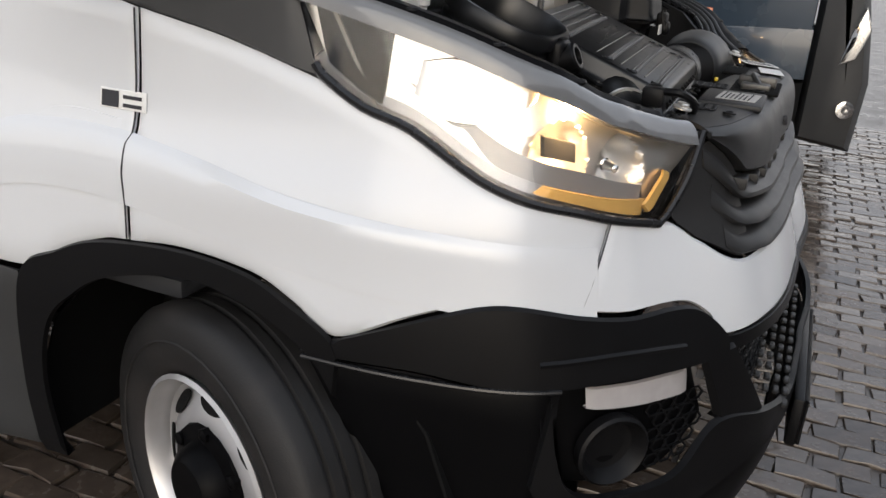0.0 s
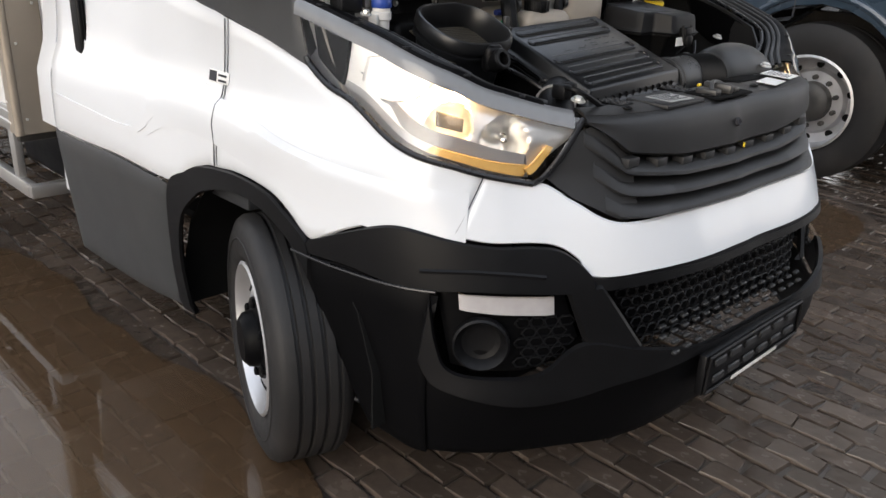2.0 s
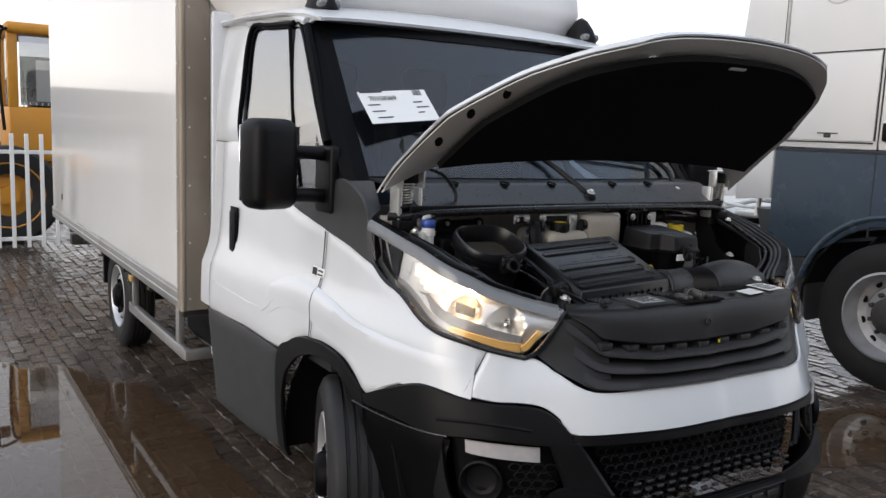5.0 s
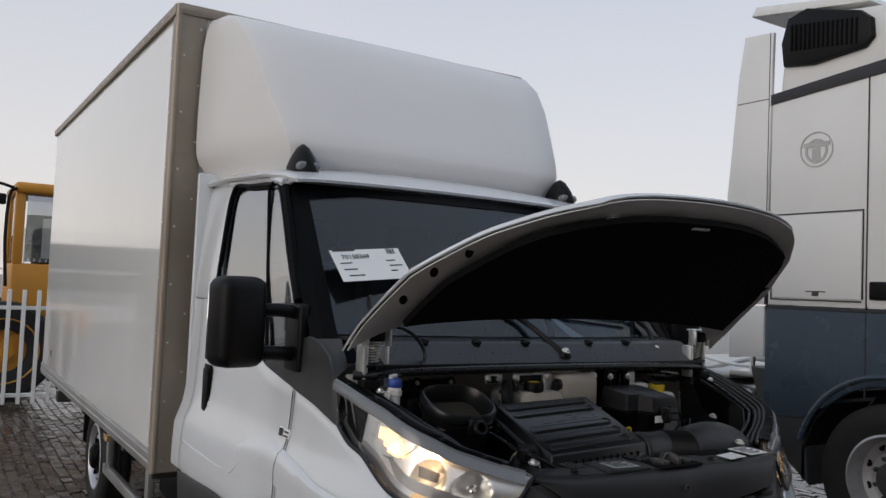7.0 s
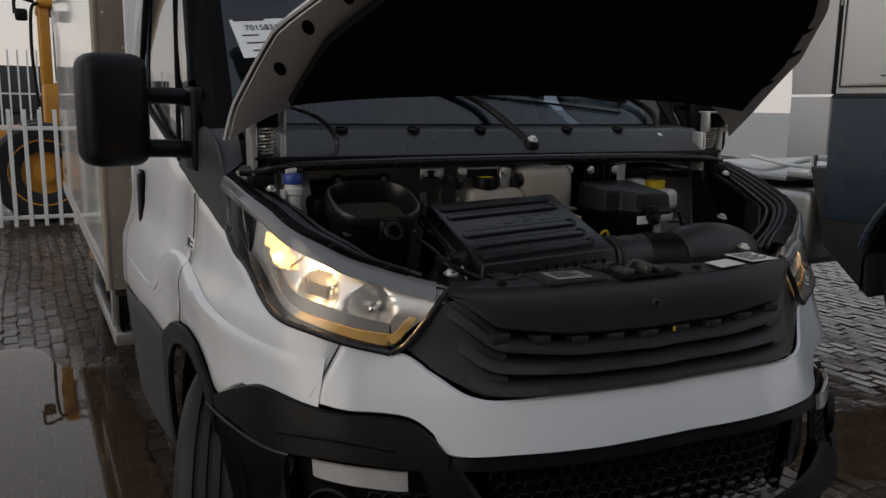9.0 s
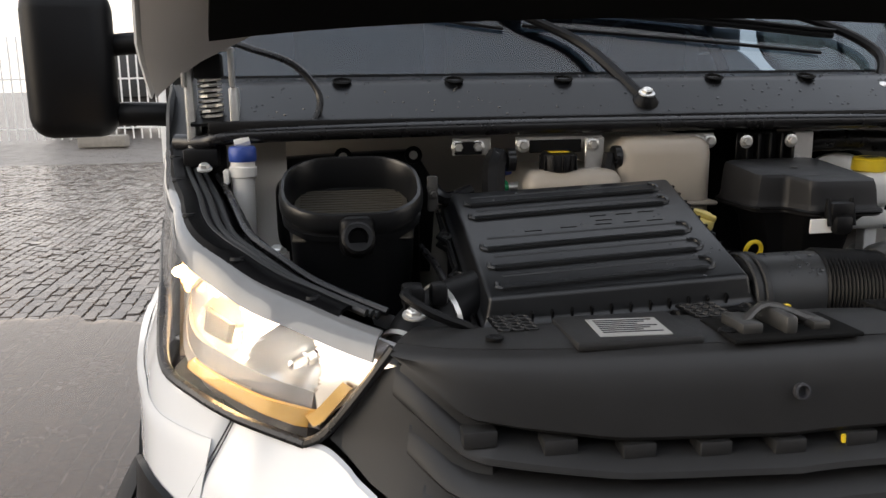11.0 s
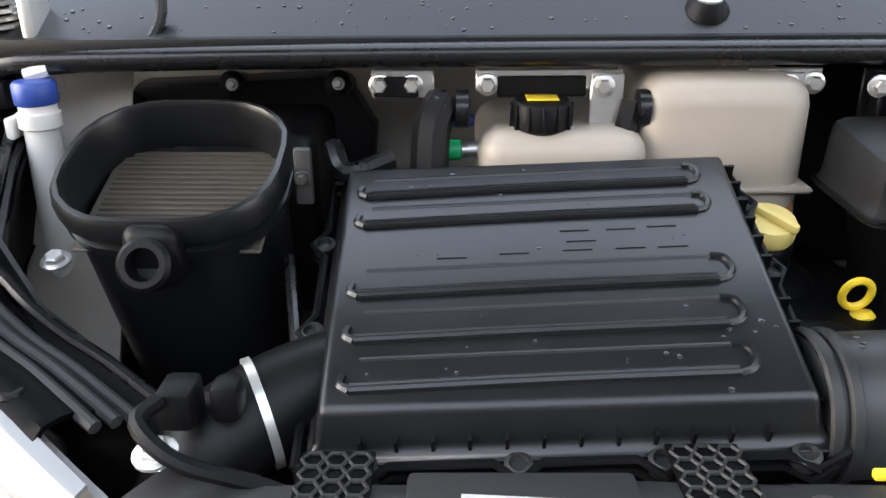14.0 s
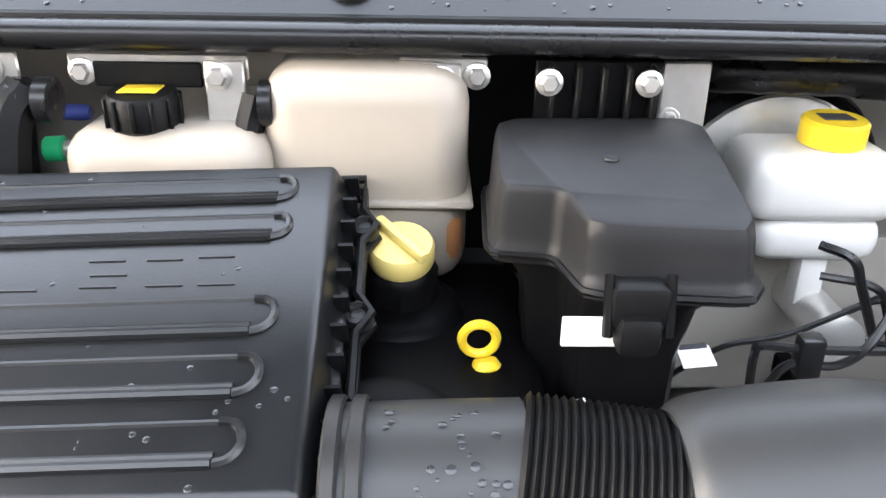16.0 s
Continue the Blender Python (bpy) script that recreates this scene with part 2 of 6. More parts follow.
def part(name, geo, material, parent=None, label="", smooth=True):
    """Links (verts, faces) or a bmesh as one mesh object under a thing or a part."""
    if isinstance(geo, list):
        return [part(name, g, material, parent, label, smooth) for g in geo][0]
    if isinstance(geo, bmesh.types.BMesh):
        bmesh.ops.recalc_face_normals(geo, faces=geo.faces)
        me = bpy.data.meshes.new(name)
        geo.to_mesh(me)
        geo.free()
        me.materials.append(material)
        me.shade_smooth()
        me.set_sharp_from_angle(angle=radians(38))
    else:
        me = mesh_of(name, geo[0], geo[1], material, smooth)
    ob = new(name, me)
    if parent:
        ob.parent = parent
    if label:
        ob["label"] = label
    return ob


def thing(name, label, category, at=(0, 0, 0), group="", kind=""):
    ob = new(name)
    ob.location = at
    return tagged(ob, label, category, group, kind)


def join(*geos):
    verts, faces = [], []
    for v, f in geos:
        k = len(verts)
        verts += [tuple(p) for p in v]
        faces += [tuple(i + k for i in q) for q in f]
    return verts, faces


def each(*geos):
    """Pieces that stay separate objects."""
    return list(geos)


def moved(geo, m):
    if isinstance(geo, list):
        return [moved(g, m) for g in geo]
    return [tuple(m @ Vector(v)) for v in geo[0]], geo[1]


def mirrored(geo):
    if isinstance(geo, list):
        return [mirrored(g) for g in geo]
    return [(-x, y, z) for x, y, z in geo[0]], [tuple(reversed(f)) for f in geo[1]]


def block(x0, x1, y0, y1, z0, z1, bevel=0.004, seg=2, taper=0.0, m=None):
    """Bevelled box; taper draws its top in, as a share of its half size."""
    bm = bmesh.new()
    bmesh.ops.create_cube(bm, size=1)
    cx, cy, cz, sx, sy, sz = (x0 + x1) / 2, (y0 + y1) / 2, (z0 + z1) / 2, x1 - x0, y1 - y0, z1 - z0
    for v in bm.verts:
        k = 1 - taper if v.co.z > 0 else 1
        v.co = (cx + v.co.x * sx * k, cy + v.co.y * sy * k, cz + v.co.z * sz)
    if bevel:
        bmesh.ops.bevel(bm, geom=bm.edges[:], offset=min(bevel, sx * 0.45, sy * 0.45, sz * 0.45), segments=seg, affect="EDGES", profile=0.5)
    bmesh.ops.recalc_face_normals(bm, faces=bm.faces)
    bm.verts.index_update()
    out = [tuple(v.co) for v in bm.verts], [tuple(v.index for v in f.verts) for f in bm.faces]
    bm.free()
    return moved(out, m) if m else out


def prism(outline, lo, hi, axis="z", bevel=0.0):
    """An outline of (a, b) pushed along an axis from lo to hi, with a bevelled rim."""
    put = {"z": lambda a, b, c: (a, b, c), "x": lambda a, b, c: (c, a, b), "y": lambda a, b, c: (a, c, b)}[axis]
    bm = bmesh.new()
    f = bm.faces.new([bm.verts.new(put(a, b, lo)) for a, b in outline])
    ext = bmesh.ops.extrude_face_region(bm, geom=[f])
    shift = Vector(put(0, 0, hi)) - Vector(put(0, 0, lo))
    for v in ext["geom"]:
        if isinstance(v, bmesh.types.BMVert):
            v.co += shift
    if bevel:
        rim = [e for e in bm.edges if len(e.link_faces) == 2 and any(len(q.verts) == len(outline) and len(outline) != 4 or q is f for q in e.link_faces)]
        bmesh.ops.bevel(bm, geom=rim or bm.edges[:], offset=bevel, segments=2, affect="EDGES", profile=0.5)
    bmesh.ops.recalc_face_normals(bm, faces=bm.faces)
    bm.verts.index_update()
    out = [tuple(v.co) for v in bm.verts], [tuple(v.index for v in q.verts) for q in bm.faces]
    bm.free()
    return out


def curve_through(points, n=6):
    """Catmull-Rom through the points."""
    P = [Vector(p) for p in points]
    P = [2 * P[0] - P[1]] + P + [2 * P[-1] - P[-2]]
    out = []
    for i in range(1, len(P) - 2):
        a, b, c, d = P[i - 1:i + 3]
        for k in range(n):
            u = k / n
            out.append(0.5 * (2 * b + (c - a) * u + (2 * a - 5 * b + 4 * c - d) * u * u + (3 * b - a - 3 * c + d) * u ** 3))
    return out + [P[-2]]


def tube(points, r, sides=10, n=6, closed=False, rings=0.0, smooth=True):
    """Swept round bar; r a radius or a function of 0..1; rings adds corrugation."""
    path = curve_through(points, n) if smooth and len(points) > 2 else [Vector(p) for p in points]
    verts, faces, up = [], [], None
    last = len(path) - 1
    for i, p in enumerate(path):
        t = (path[min(i + 1, last)] - path[max(i - 1, 0)]).normalized()
        if up is None:
            up = t.orthogonal().normalized()
        up = (up - t * up.dot(t)).normalized()
        side = t.cross(up)
        q = r(i / last) if callable(r) else r
        if rings:
            q *= 1 + rings * (i % 2)
        for k in range(sides):
            a = 2 * math.pi * k / sides
            verts.append(p + (up * math.cos(a) + side * math.sin(a)) * q)
    for i in range(last):
        for k in range(sides):
            a, b = i * sides + k, i * sides + (k + 1) % sides
            faces.append((a, b, b + sides, a + sides))
    faces += [tuple(reversed(range(sides))), tuple(range(last * sides, last * sides + sides))]
    return verts, faces


def lathe(profile, at=(0, 0, 0), axis=(0, 0, 1), sides=24, cap=True):
    """(radius, height) turned about an axis through a point."""
    m = Matrix.Translation(at) @ Vector((0, 0, 1)).rotation_difference(Vector(axis)).to_matrix().to_4x4()
    verts, faces = [], []
    for r, h in profile:
        for k in range(sides):
            a = 2 * math.pi * k / sides
            verts.append(m @ Vector((r * math.cos(a), r * math.sin(a), h)))
    for i in range(len(profile) - 1):
        for k in range(sides):
            a, b = i * sides + k, i * sides + (k + 1) % sides
            faces.append((a, b, b + sides, a + sides))
    if cap and profile[0][0] > 1e-4:
        faces.append(tuple(reversed(range(sides))))
    if cap and profile[-1][0] > 1e-4:
        faces.append(tuple(range((len(profile) - 1) * sides, len(profile) * sides)))
    return verts, faces


def bolt(at, axis=(0, 0, 1), r=0.011):
    """Hexagon head on a round washer."""
    return join(lathe([(r * 1.45, 0), (r * 1.45, 0.003), (r * 1.3, 0.004)], at, axis, 14), lathe([(r, 0.003), (r, 0.009), (r * 0.8, 0.011)], at, axis, 6))


def sheet(grid, thick=0.006, flip=False):
    """A grid of points [i][j] as a shell with thickness, away from its front side."""
    ni, nj = len(grid), len(grid[0])
    g = np.array([[tuple(p) for p in row] for row in grid], float)
    du, dv = np.gradient(g, axis=0), np.gradient(g, axis=1)
    nrm = np.cross(du, dv)
    nrm /= np.maximum(np.linalg.norm(nrm, axis=-1, keepdims=True), 1e-9)
    back = g - nrm * thick * (-1 if flip else 1)
    verts = [tuple(p) for p in g.reshape(-1, 3)] + [tuple(p) for p in back.reshape(-1, 3)]
    o, faces = ni * nj, []
    for i in range(ni - 1):
        for j in range(nj - 1):
            a, b, c, d = i * nj + j, (i + 1) * nj + j, (i + 1) * nj + j + 1, i * nj + j + 1
            faces += [(a, b, c, d), (o + d, o + c, o + b, o + a)]
    rim = [i * nj for i in range(ni)] + [(ni - 1) * nj + j for j in range(1, nj)] + [i * nj + nj - 1 for i in range(ni - 2, -1, -1)] + list(range(nj - 2, 0, -1))
    for k, a in enumerate(rim):
        b = rim[(k + 1) % len(rim)]
        faces.append((a, o + a, o + b, b))
    if flip:
        faces = [tuple(reversed(f)) for f in faces]
    return verts, faces


def text(body, size, m, material, parent, name="lettering"):
    cu = bpy.data.curves.new(name, "FONT")
    cu.body, cu.size, cu.align_x, cu.align_y, cu.extrude = body, size, "CENTER", "CENTER", 0.0004
    tmp = bpy.data.objects.new(name, cu)
    me = bpy.data.meshes.new_from_object(tmp)
    bpy.data.objects.remove(tmp)
    me.transform(m)
    me.materials.clear()
    me.materials.append(material)
    ob = new(name, me)
    ob.parent = parent
    return ob


# ---- the van's body surface: a plan line wrapped round the nose, drawn in with height ----
PLAN = [(0, .03), (.27, .045), (.45, .085), (.6, .17), (.755, .275), (.855, .41), (.905, .6), (.93, .8), (.94, 1.0), (.945, 1.3), (.965, 1.6), (.985, 2.0), (.99, 2.4)]
NOSE = [(.2, .06), (.40, 0), (.5, .01), (.62, .03), (.72, .05), (.83, .09), (.94, .14), (1.02, .15), (1.10, .19), (1.25, .3), (1.4, .4)]
FLANK = [(.2, .05), (.6, .01), (.75, 0), (.88, .003), (.935, .006), (.955, .010), (.975, .018), (1.05, .046), (1.2, .058), (1.4, .066), (1.65, .075), (1.98, .115), (2.1, .16)]
PLAN_C = np.array([tuple(p)[:2] for p in curve_through([(x, y, 0) for x, y in PLAN], 20)])
PLAN_L = np.r_[0, np.cumsum(np.linalg.norm(np.diff(PLAN_C, axis=0), axis=1))]
NOSE_C = np.array([tuple(p)[:2] for p in curve_through([(a, b, 0) for a, b in NOSE], 8)])
FLANK_C = np.array([tuple(p)[:2] for p in curve_through([(a, b, 0) for a, b in FLANK], 8)])


def skin(s, z, out=0.0):
    """A point of the body: s metres round from the middle of the nose (plus: the van's right side), at height z, out metres proud."""
    q = abs(s)
    x, y = np.interp(q, PLAN_L, PLAN_C[:, 0]), np.interp(q, PLAN_L, PLAN_C[:, 1])
    dx = np.interp(q + .012, PLAN_L, PLAN_C[:, 0]) - np.interp(q - .012, PLAN_L, PLAN_C[:, 0])
    dy = np.interp(q + .012, PLAN_L, PLAN_C[:, 1]) - np.interp(q - .012, PLAN_L, PLAN_C[:, 1])
    k = math.hypot(dx, dy)
    nx, ny = dy / k, -dx / k
    w = min(max(-ny, 0), 1)
    d = w * np.interp(z, NOSE_C[:, 0], NOSE_C[:, 1]) + (1 - w) * np.interp(z, FLANK_C[:, 0], FLANK_C[:, 1]) - out
    px, py = x - nx * d, y - ny * d
    if s < 0:
        # the left front corner stands a little fuller
        a, b = min(px / .45, 1), min(max((px - .25) / .5, 0), 1)
        return Vector((px + .045 * b * b * (3 - 2 * b), py - .045 * max(a, 0) ** 2 * (3 - 2 * max(a, 0)), z))
    return Vector((-px, py, z))


def panel(lo, hi, out=0.0, thick=0.006, n=6, m=8, both=False, rim=0.006, smooth=True):
    """A body panel between a lower and an upper edge, as lists of (s, z) of one length, with a turned-in rim. both: across the middle."""
    if both:
        lo, hi = lo + [(-s, z) for s, z in reversed(lo[:-1])], hi + [(-s, z) for s, z in reversed(hi[:-1])]
    if lo[0][0] < lo[-1][0]:
        lo, hi = lo[::-1], hi[::-1]
    a = curve_through([(s, z, 0) for s, z in lo], n) if smooth else [Vector((s, z, 0)) for s, z in lo]
    b = curve_through([(s, z, 0) for s, z in hi], n) if smooth else [Vector((s, z, 0)) for s, z in hi]
    grid, vs = [], [0, .03] + [k / m for k in range(1, m)] + [.97, 1]
    for i, (p, q) in enumerate(zip(a, b)):
        row = []
        for j, v in enumerate(vs):
            c = p.lerp(q, v)
            edge = j in (0, len(vs) - 1) or i in (0, len(a) - 1)
            row.append(skin(c.x, c.y, out - (rim if edge else 0)))
        grid.append(row)
    return sheet(grid, thick, flip=False)


def both_sides(name, geo, material, parent, label="", sub=None):
    a = part(name, geo, material, parent, label)
    b = part(name, mirrored(geo), material, parent, label)
    return a, b


# ---- ground ----
ground = part("ground", ([(-400, -400, -.014), (400, -400, -.014), (400, 400, -.014), (-400, 400, -.014)], [(0, 1, 2, 3)]), JOINT, smooth=False)
tagged(ground, "dark wet paved yard with sandy joints", "ground", kind="structure")

# ---- the white box van ----
van = thing("box_van", "white box van with open bonnet, parked on wet paving", "van")

bumper = part("bumper", panel(
    [(.93, .817), (.837, .805), (.729, .802), (.664, .792), (.617, .762), (.578, .72), (.40, .72), (.17, .711), (0, .711)],
    [(.863, .949), (.79, .94), (.722, .928), (.689, .925), (.655, .908), (.621, .886), (.509, .838), (.271, .835), (0, .83)], both=True), WHITE, van, "white painted bumper band")
FENDER_LO = [(.932, .817), (1.036, .835), (1.108, .829), (1.216, .789), (1.339, .735), (1.415, .783), (1.494, .82), (1.631, .835), (1.74, .826)]
FENDER_HI = [(.866, .949), (.949, .97), (1.043, .988), (1.126, 1.015), (1.24, 1.075), (1.33, 1.105), (1.40, 1.135), (1.57, 1.183), (1.736, 1.214)]
both_sides("fender", panel(FENDER_LO, FENDER_HI, m=10), WHITE, van, "glossy white front wing")
# crease and bulge that run from the wing over the door
DOOR_LO = [(1.746, .826), (1.805, .817), (1.909, .777), (2.0, .725), (2.33, .738), (2.6, .735), (2.80, .735)]
DOOR_HI = [(1.741, 1.214), (1.80, 1.226), (1.9, 1.24), (2.065, 1.275), (2.3, 1.38), (2.58, 1.50), (2.80, 1.50)]
doors = both_sides("door", panel(DOOR_LO, DOOR_HI, m=10), WHITE, van, "white cab door")
both_sides("rear_pillar", panel([(2.585, 1.505), (2.7, 1.505), (2.93, 1.505)], [(2.60, 2.03), (2.7, 2.05), (2.93, 2.06)]), WHITE, van)
both_sides("cab_corner", panel([(2.805, .735), (2.93, .735)], [(2.805, 1.50), (2.93, 1.50)], smooth=False), WHITE, van)
both_sides("door_cladding", panel([(2.04, .29), (2.3, .27), (2.6, .27), (2.80, .27)], [(2.02, .71), (2.33, .732), (2.6, .729), (2.80, .729)], out=.004), TRIM_GREY, van, "anthracite plastic lower door cladding")
# wheel arch and black corner trims
both_sides("wheel_arch", panel(
    [(1.985, .28), (1.99, .48), (1.95, .62), (1.87, .70), (1.78, .752), (1.62, .787), (1.51, .772), (1.43, .737), (1.37, .69), (1.33, .62)],
    [(2.045, .28), (2.04, .5), (2.003, .717), (1.909, .777), (1.805, .817), (1.631, .835), (1.494, .82), (1.415, .783), (1.345, .74), (1.325, .70)], out=.014, thick=.02, rim=.01), BLACK, van, "black plastic wheel arch")
both_sides("corner_trim", panel(
    [(1.40, .70), (1.213, .706), (1.076, .695), (.964, .695), (.9, .70), (.83, .70), (.75, .695), (.68, .69), (.62, .69), (.575, .70)],
    [(1.339, .733), (1.216, .786), (1.108, .826), (1.036, .832), (.931, .814), (.837, .802), (.729, .799), (.664, .789), (.617, .759), (.578, .717)], out=.012, thick=.014, rim=.008), BLACK, van, "black bumper corner trim")
both_sides("trim_lip", tube([skin(1.39 - .043 * k, .697 - .004 * math.sin(math.pi * k / 10), .012) for k in range(11)], .0045, 8, 3), SEAL, van)
both_sides("lower_corner", panel([(1.17, .27), (1.08, .25), (1.03, .24), (.985, .24)], [(1.385, .692), (1.213, .698), (1.076, .687), (.972, .687)], out=.006, thick=.01), BLACK_SAT, van)
both_sides("trim_crease", join(tube([skin(1.0 - .3 * k / 10, .742 + .010 * math.sin(k / 10 * math.pi) - .001 * k, .011) for k in range(11)], .006, 6, 3)), BLACK, van)
LIP_HI = [(.975, .69), (.955, .575), (.917, .507), (.80, .497), (.70, .507), (.599, .573), (.437, .543), (.245, .506), (0, .50)]
LIP_LO = [(1.0, .52), (.97, .475), (.93, .455), (.812, .432), (.72, .425), (.62, .435), (.484, .468), (.242, .484), (0, .484)]
part("bumper_lip", panel(LIP_LO, LIP_HI, out=.016, thick=.02, both=True, rim=.012), BLACK, van, "black lower bumper lip")
part("bumper_skirt", panel([(.99, .24), (.9, .25), (.8, .255), (.7, .26), (.6, .265), (.5, .27), (.4, .28), (.2, .30), (0, .30)],
     [(1.0, .525), (.97, .48), (.93, .46), (.812, .437), (.72, .43), (.62, .44), (.484, .473), (.242, .489), (0, .489)], out=-.006, both=True), BLACK_SAT, van)
both_sides("bumper_pillar", panel([(.60, .57), (.52, .556), (.437, .542)], [(.648, .695), (.60, .70), (.56, .706)], out=.010, thick=.016, rim=.01), BLACK, van)
part("bumper_overlap", panel([(.58, .69), (.40, .694), (.17, .688), (0, .688)], [(.58, .718), (.40, .717), (.17, .709), (0, .709)], out=.004, thick=.03, both=True), BLACK, van)
# lower intake with a honeycomb mesh
intake = part("intake_mesh", panel([(.44, .54), (.245, .50), (0, .495)], [(.56, .70), (.30, .70), (0, .70)], out=-.075, both=True), BLACK_SAT, van)


def hexagon(s, z, out, r=.021, t=.003):
    """One raised ring of a honeycomb on the body surface."""
    ring = [skin(s + r * math.cos(math.pi / 3 * k), z + .62 * r * math.sin(math.pi / 3 * k), out) for k in range(7)]
    return tube(ring, t, 5, smooth=False)


cells = []
for row in range(7):
    for col in range(-13, 14):
        s, z = .040 * col + .02 * (row % 2), .515 + .0265 * row
        if abs(s) < .43 + .7 * (z - .54) - .015 and z < .695:
            cells.append(hexagon(s, z, -.068))
part("honeycomb", join(*cells), BLACK, intake)["kind"] = "stuff"
part("intake_shelf", join(*[block(-.36 + .052 * k + .026 * (r % 2), -.36 + .052 * k + .026 * (r % 2) + .026, .045 + .02 * r, .058 + .02 * r, .512 + .012 * r, .522 + .012 * r, .003, 1) for r in range(4) for k in range(14)]), GREY_PL, intake)

# fog lamp pockets
for side in (1, -1):
    pocket = part("fog_pocket", panel([(side * .925, .505), (side * .80, .495), (side * .70, .505), (side * .605, .57)], [(side * .972, .69), (side * .86, .694), (side * .75, .69), (side * .645, .688)], out=-.022), BLACK_SAT, van)
    part("daytime_strip", panel([(side * .905, .652), (side * .80, .644), (side * .67, .636)], [(side * .91, .69), (side * .80, .687), (side * .672, .68)], out=-.002, thick=.012), DRL, pocket, "white daytime running lamp strip")
    c, nrm = skin(side * .848, .573, -.02), (skin(side * .848, .573, .1) - skin(side * .848, .573, 0)).normalized()
    part("fog_ring", lathe([(.052, .0), (.066, .006), (.066, .024), (.061, .028), (.055, .022), (.045, .004), (.02, -.004), (.001, -.006)], c, nrm, 28), BLACK, pocket, "round blank of the fog lamp")
    part("pocket_honeycomb", each(*[hexagon(side * (.745 - .036 * k - .018 * (r % 2)), .522 + .024 * r, -.016, .02, .0025) for r in range(5) for k in range(3 + (r > 1)) if .745 - .036 * k - .018 * (r % 2) > .625 - .0 * r]), BLACK, pocket)

# number plate holder, with no plate in it
plate = part("plate_holder", block(-.268, .268, .006, .030, .378, .492, .006), BLACK, van, "empty black number plate holder")
part("holder_rim", tube([(-.26, .003, .386), (-.26, .003, .486), (.26, .003, .486), (.26, .003, .386), (-.26, .003, .386)], .005, 6, smooth=False), BLACK, plate)
part("clip_block", each(*[block(x - .028, x + .028, -.001, .008, z - .011, z + .011, .003, 1) for x in (-.2, -.12, -.04, .04, .12, .2) for z in (.414, .46)]), GREY_PL, plate)
part("print_bar", join(*[block(-.13 + .02 * k, -.114 + .02 * k, -.0035, -.0015, .381, .391, 0) for k in range(13)]), WHITE_PL, plate)

def edge_at(line, s):
    return float(np.interp(s, [p[0] for p in line], [p[1] for p in line]))


# grille
GR_LO = [(.684, .935), (.621, .89), (.509, .842), (.271, .839), (0, .834)]
GR_HI = [(.602, 1.06), (.55, 1.03), (.469, .982), (.235, .952), (0, .945)]
def grille_at(s, f, out):
    """A point of the grille: f 0..1 from its lower to its upper edge."""
    q = abs(s)
    lo, hi = (float(np.interp(q, [p[0] for p in reversed(line)], [p[1] for p in reversed(line)])) for line in (GR_LO, GR_HI))
    return skin(s, lo + f * (hi - lo), out)


def slat_geo(f0, f1, ext, depth=.05):
    """A bar with a sloping face and a rounded nose, running out into the cheeks."""
    grid = []
    for k in range(49):
        s = ext * (1 - k / 24)
        fade = min(1, (1 - abs(s) / ext) / .28)
        grid.append([grille_at(s, f, -.012 + (o + .012) * fade) for f, o in ((f1 + .05, -depth), (f1, -.012), (f1 - .03, -.001), (f0 + .05, .013), (f0 + .015, .013), (f0, .008), (f0 + .01, -depth))])
    return sheet(grid, .003)


grille = part("grille", sheet([[grille_at(s, f, -.048) for f in (0, .33, .66, 1)] for s in [.56 - .04 * k for k in range(29)]], .004), FELT, van, "dark grey slatted grille")
CHEEK = [.412, .43, .46, .50, .54, .58, .62, .655, .684]
for side in (1, -1):
    part("cheek", sheet([[skin(side * s, edge_at(GR_LO[::-1], s) + f * (edge_at(GR_HI[::-1], min(s, .602)) - edge_at(GR_LO[::-1], s)) if s < .602 else edge_at(GR_LO[::-1], s) + f * (1.062 - 1.55 * (s - .602) - edge_at(GR_LO[::-1], s)), (-.04 if s < .42 else -.010)) for f in (0, .04, .25, .5, .75, .96, 1)] for s in CHEEK[::-side]], .006), GREY_PL, grille)
for f0, f1, ext in ((.70, .87, .60), (.36, .53, .575), (.03, .20, .545)):
    part("slat", slat_geo(f0, f1, ext), GREY_PL, grille)
part("rib", each(*[block(x - .022, x + .022, grille_at(-x, .93, 0).y - .004, grille_at(-x, .93, 0).y + .03, grille_at(-x, .86, 0).z, grille_at(-x, 1.0, 0).z + .004, .003) for x in [-.40 + .10 * k for k in range(9)]]), GREY_PL, grille)
PANEL_LO = [(0, .948), (.235, .955), (.469, .985), (.55, 1.033), (.602, 1.060)]


def front_at(s, rows):
    lo = edge_at(PANEL_LO, abs(s))
    return [skin(s, z if f is None else lo + f * (1.062 - lo), o) for f, z, o in rows]


ACROSS = [.60 - .024 * k for k in range(51)]
front = part("front_panel", sheet([front_at(s, ((0, 0, -.012), (.03, 0, .002), (.10, 0, .010), (.3, 0, .010), (.6, 0, .013), (.85, 0, .016), (1, 0, .015), (None, 1.068, .010), (None, 1.072, 0))) for s in ACROSS], .008), GREY_PL, van, "dark grey plastic front panel")
part("key_hole", lathe([(.011, -.004), (.011, .003), (.008, .004), (.007, -.004)], skin(0, 1.015, .016), (0, -1, .2), 16), INK, front)


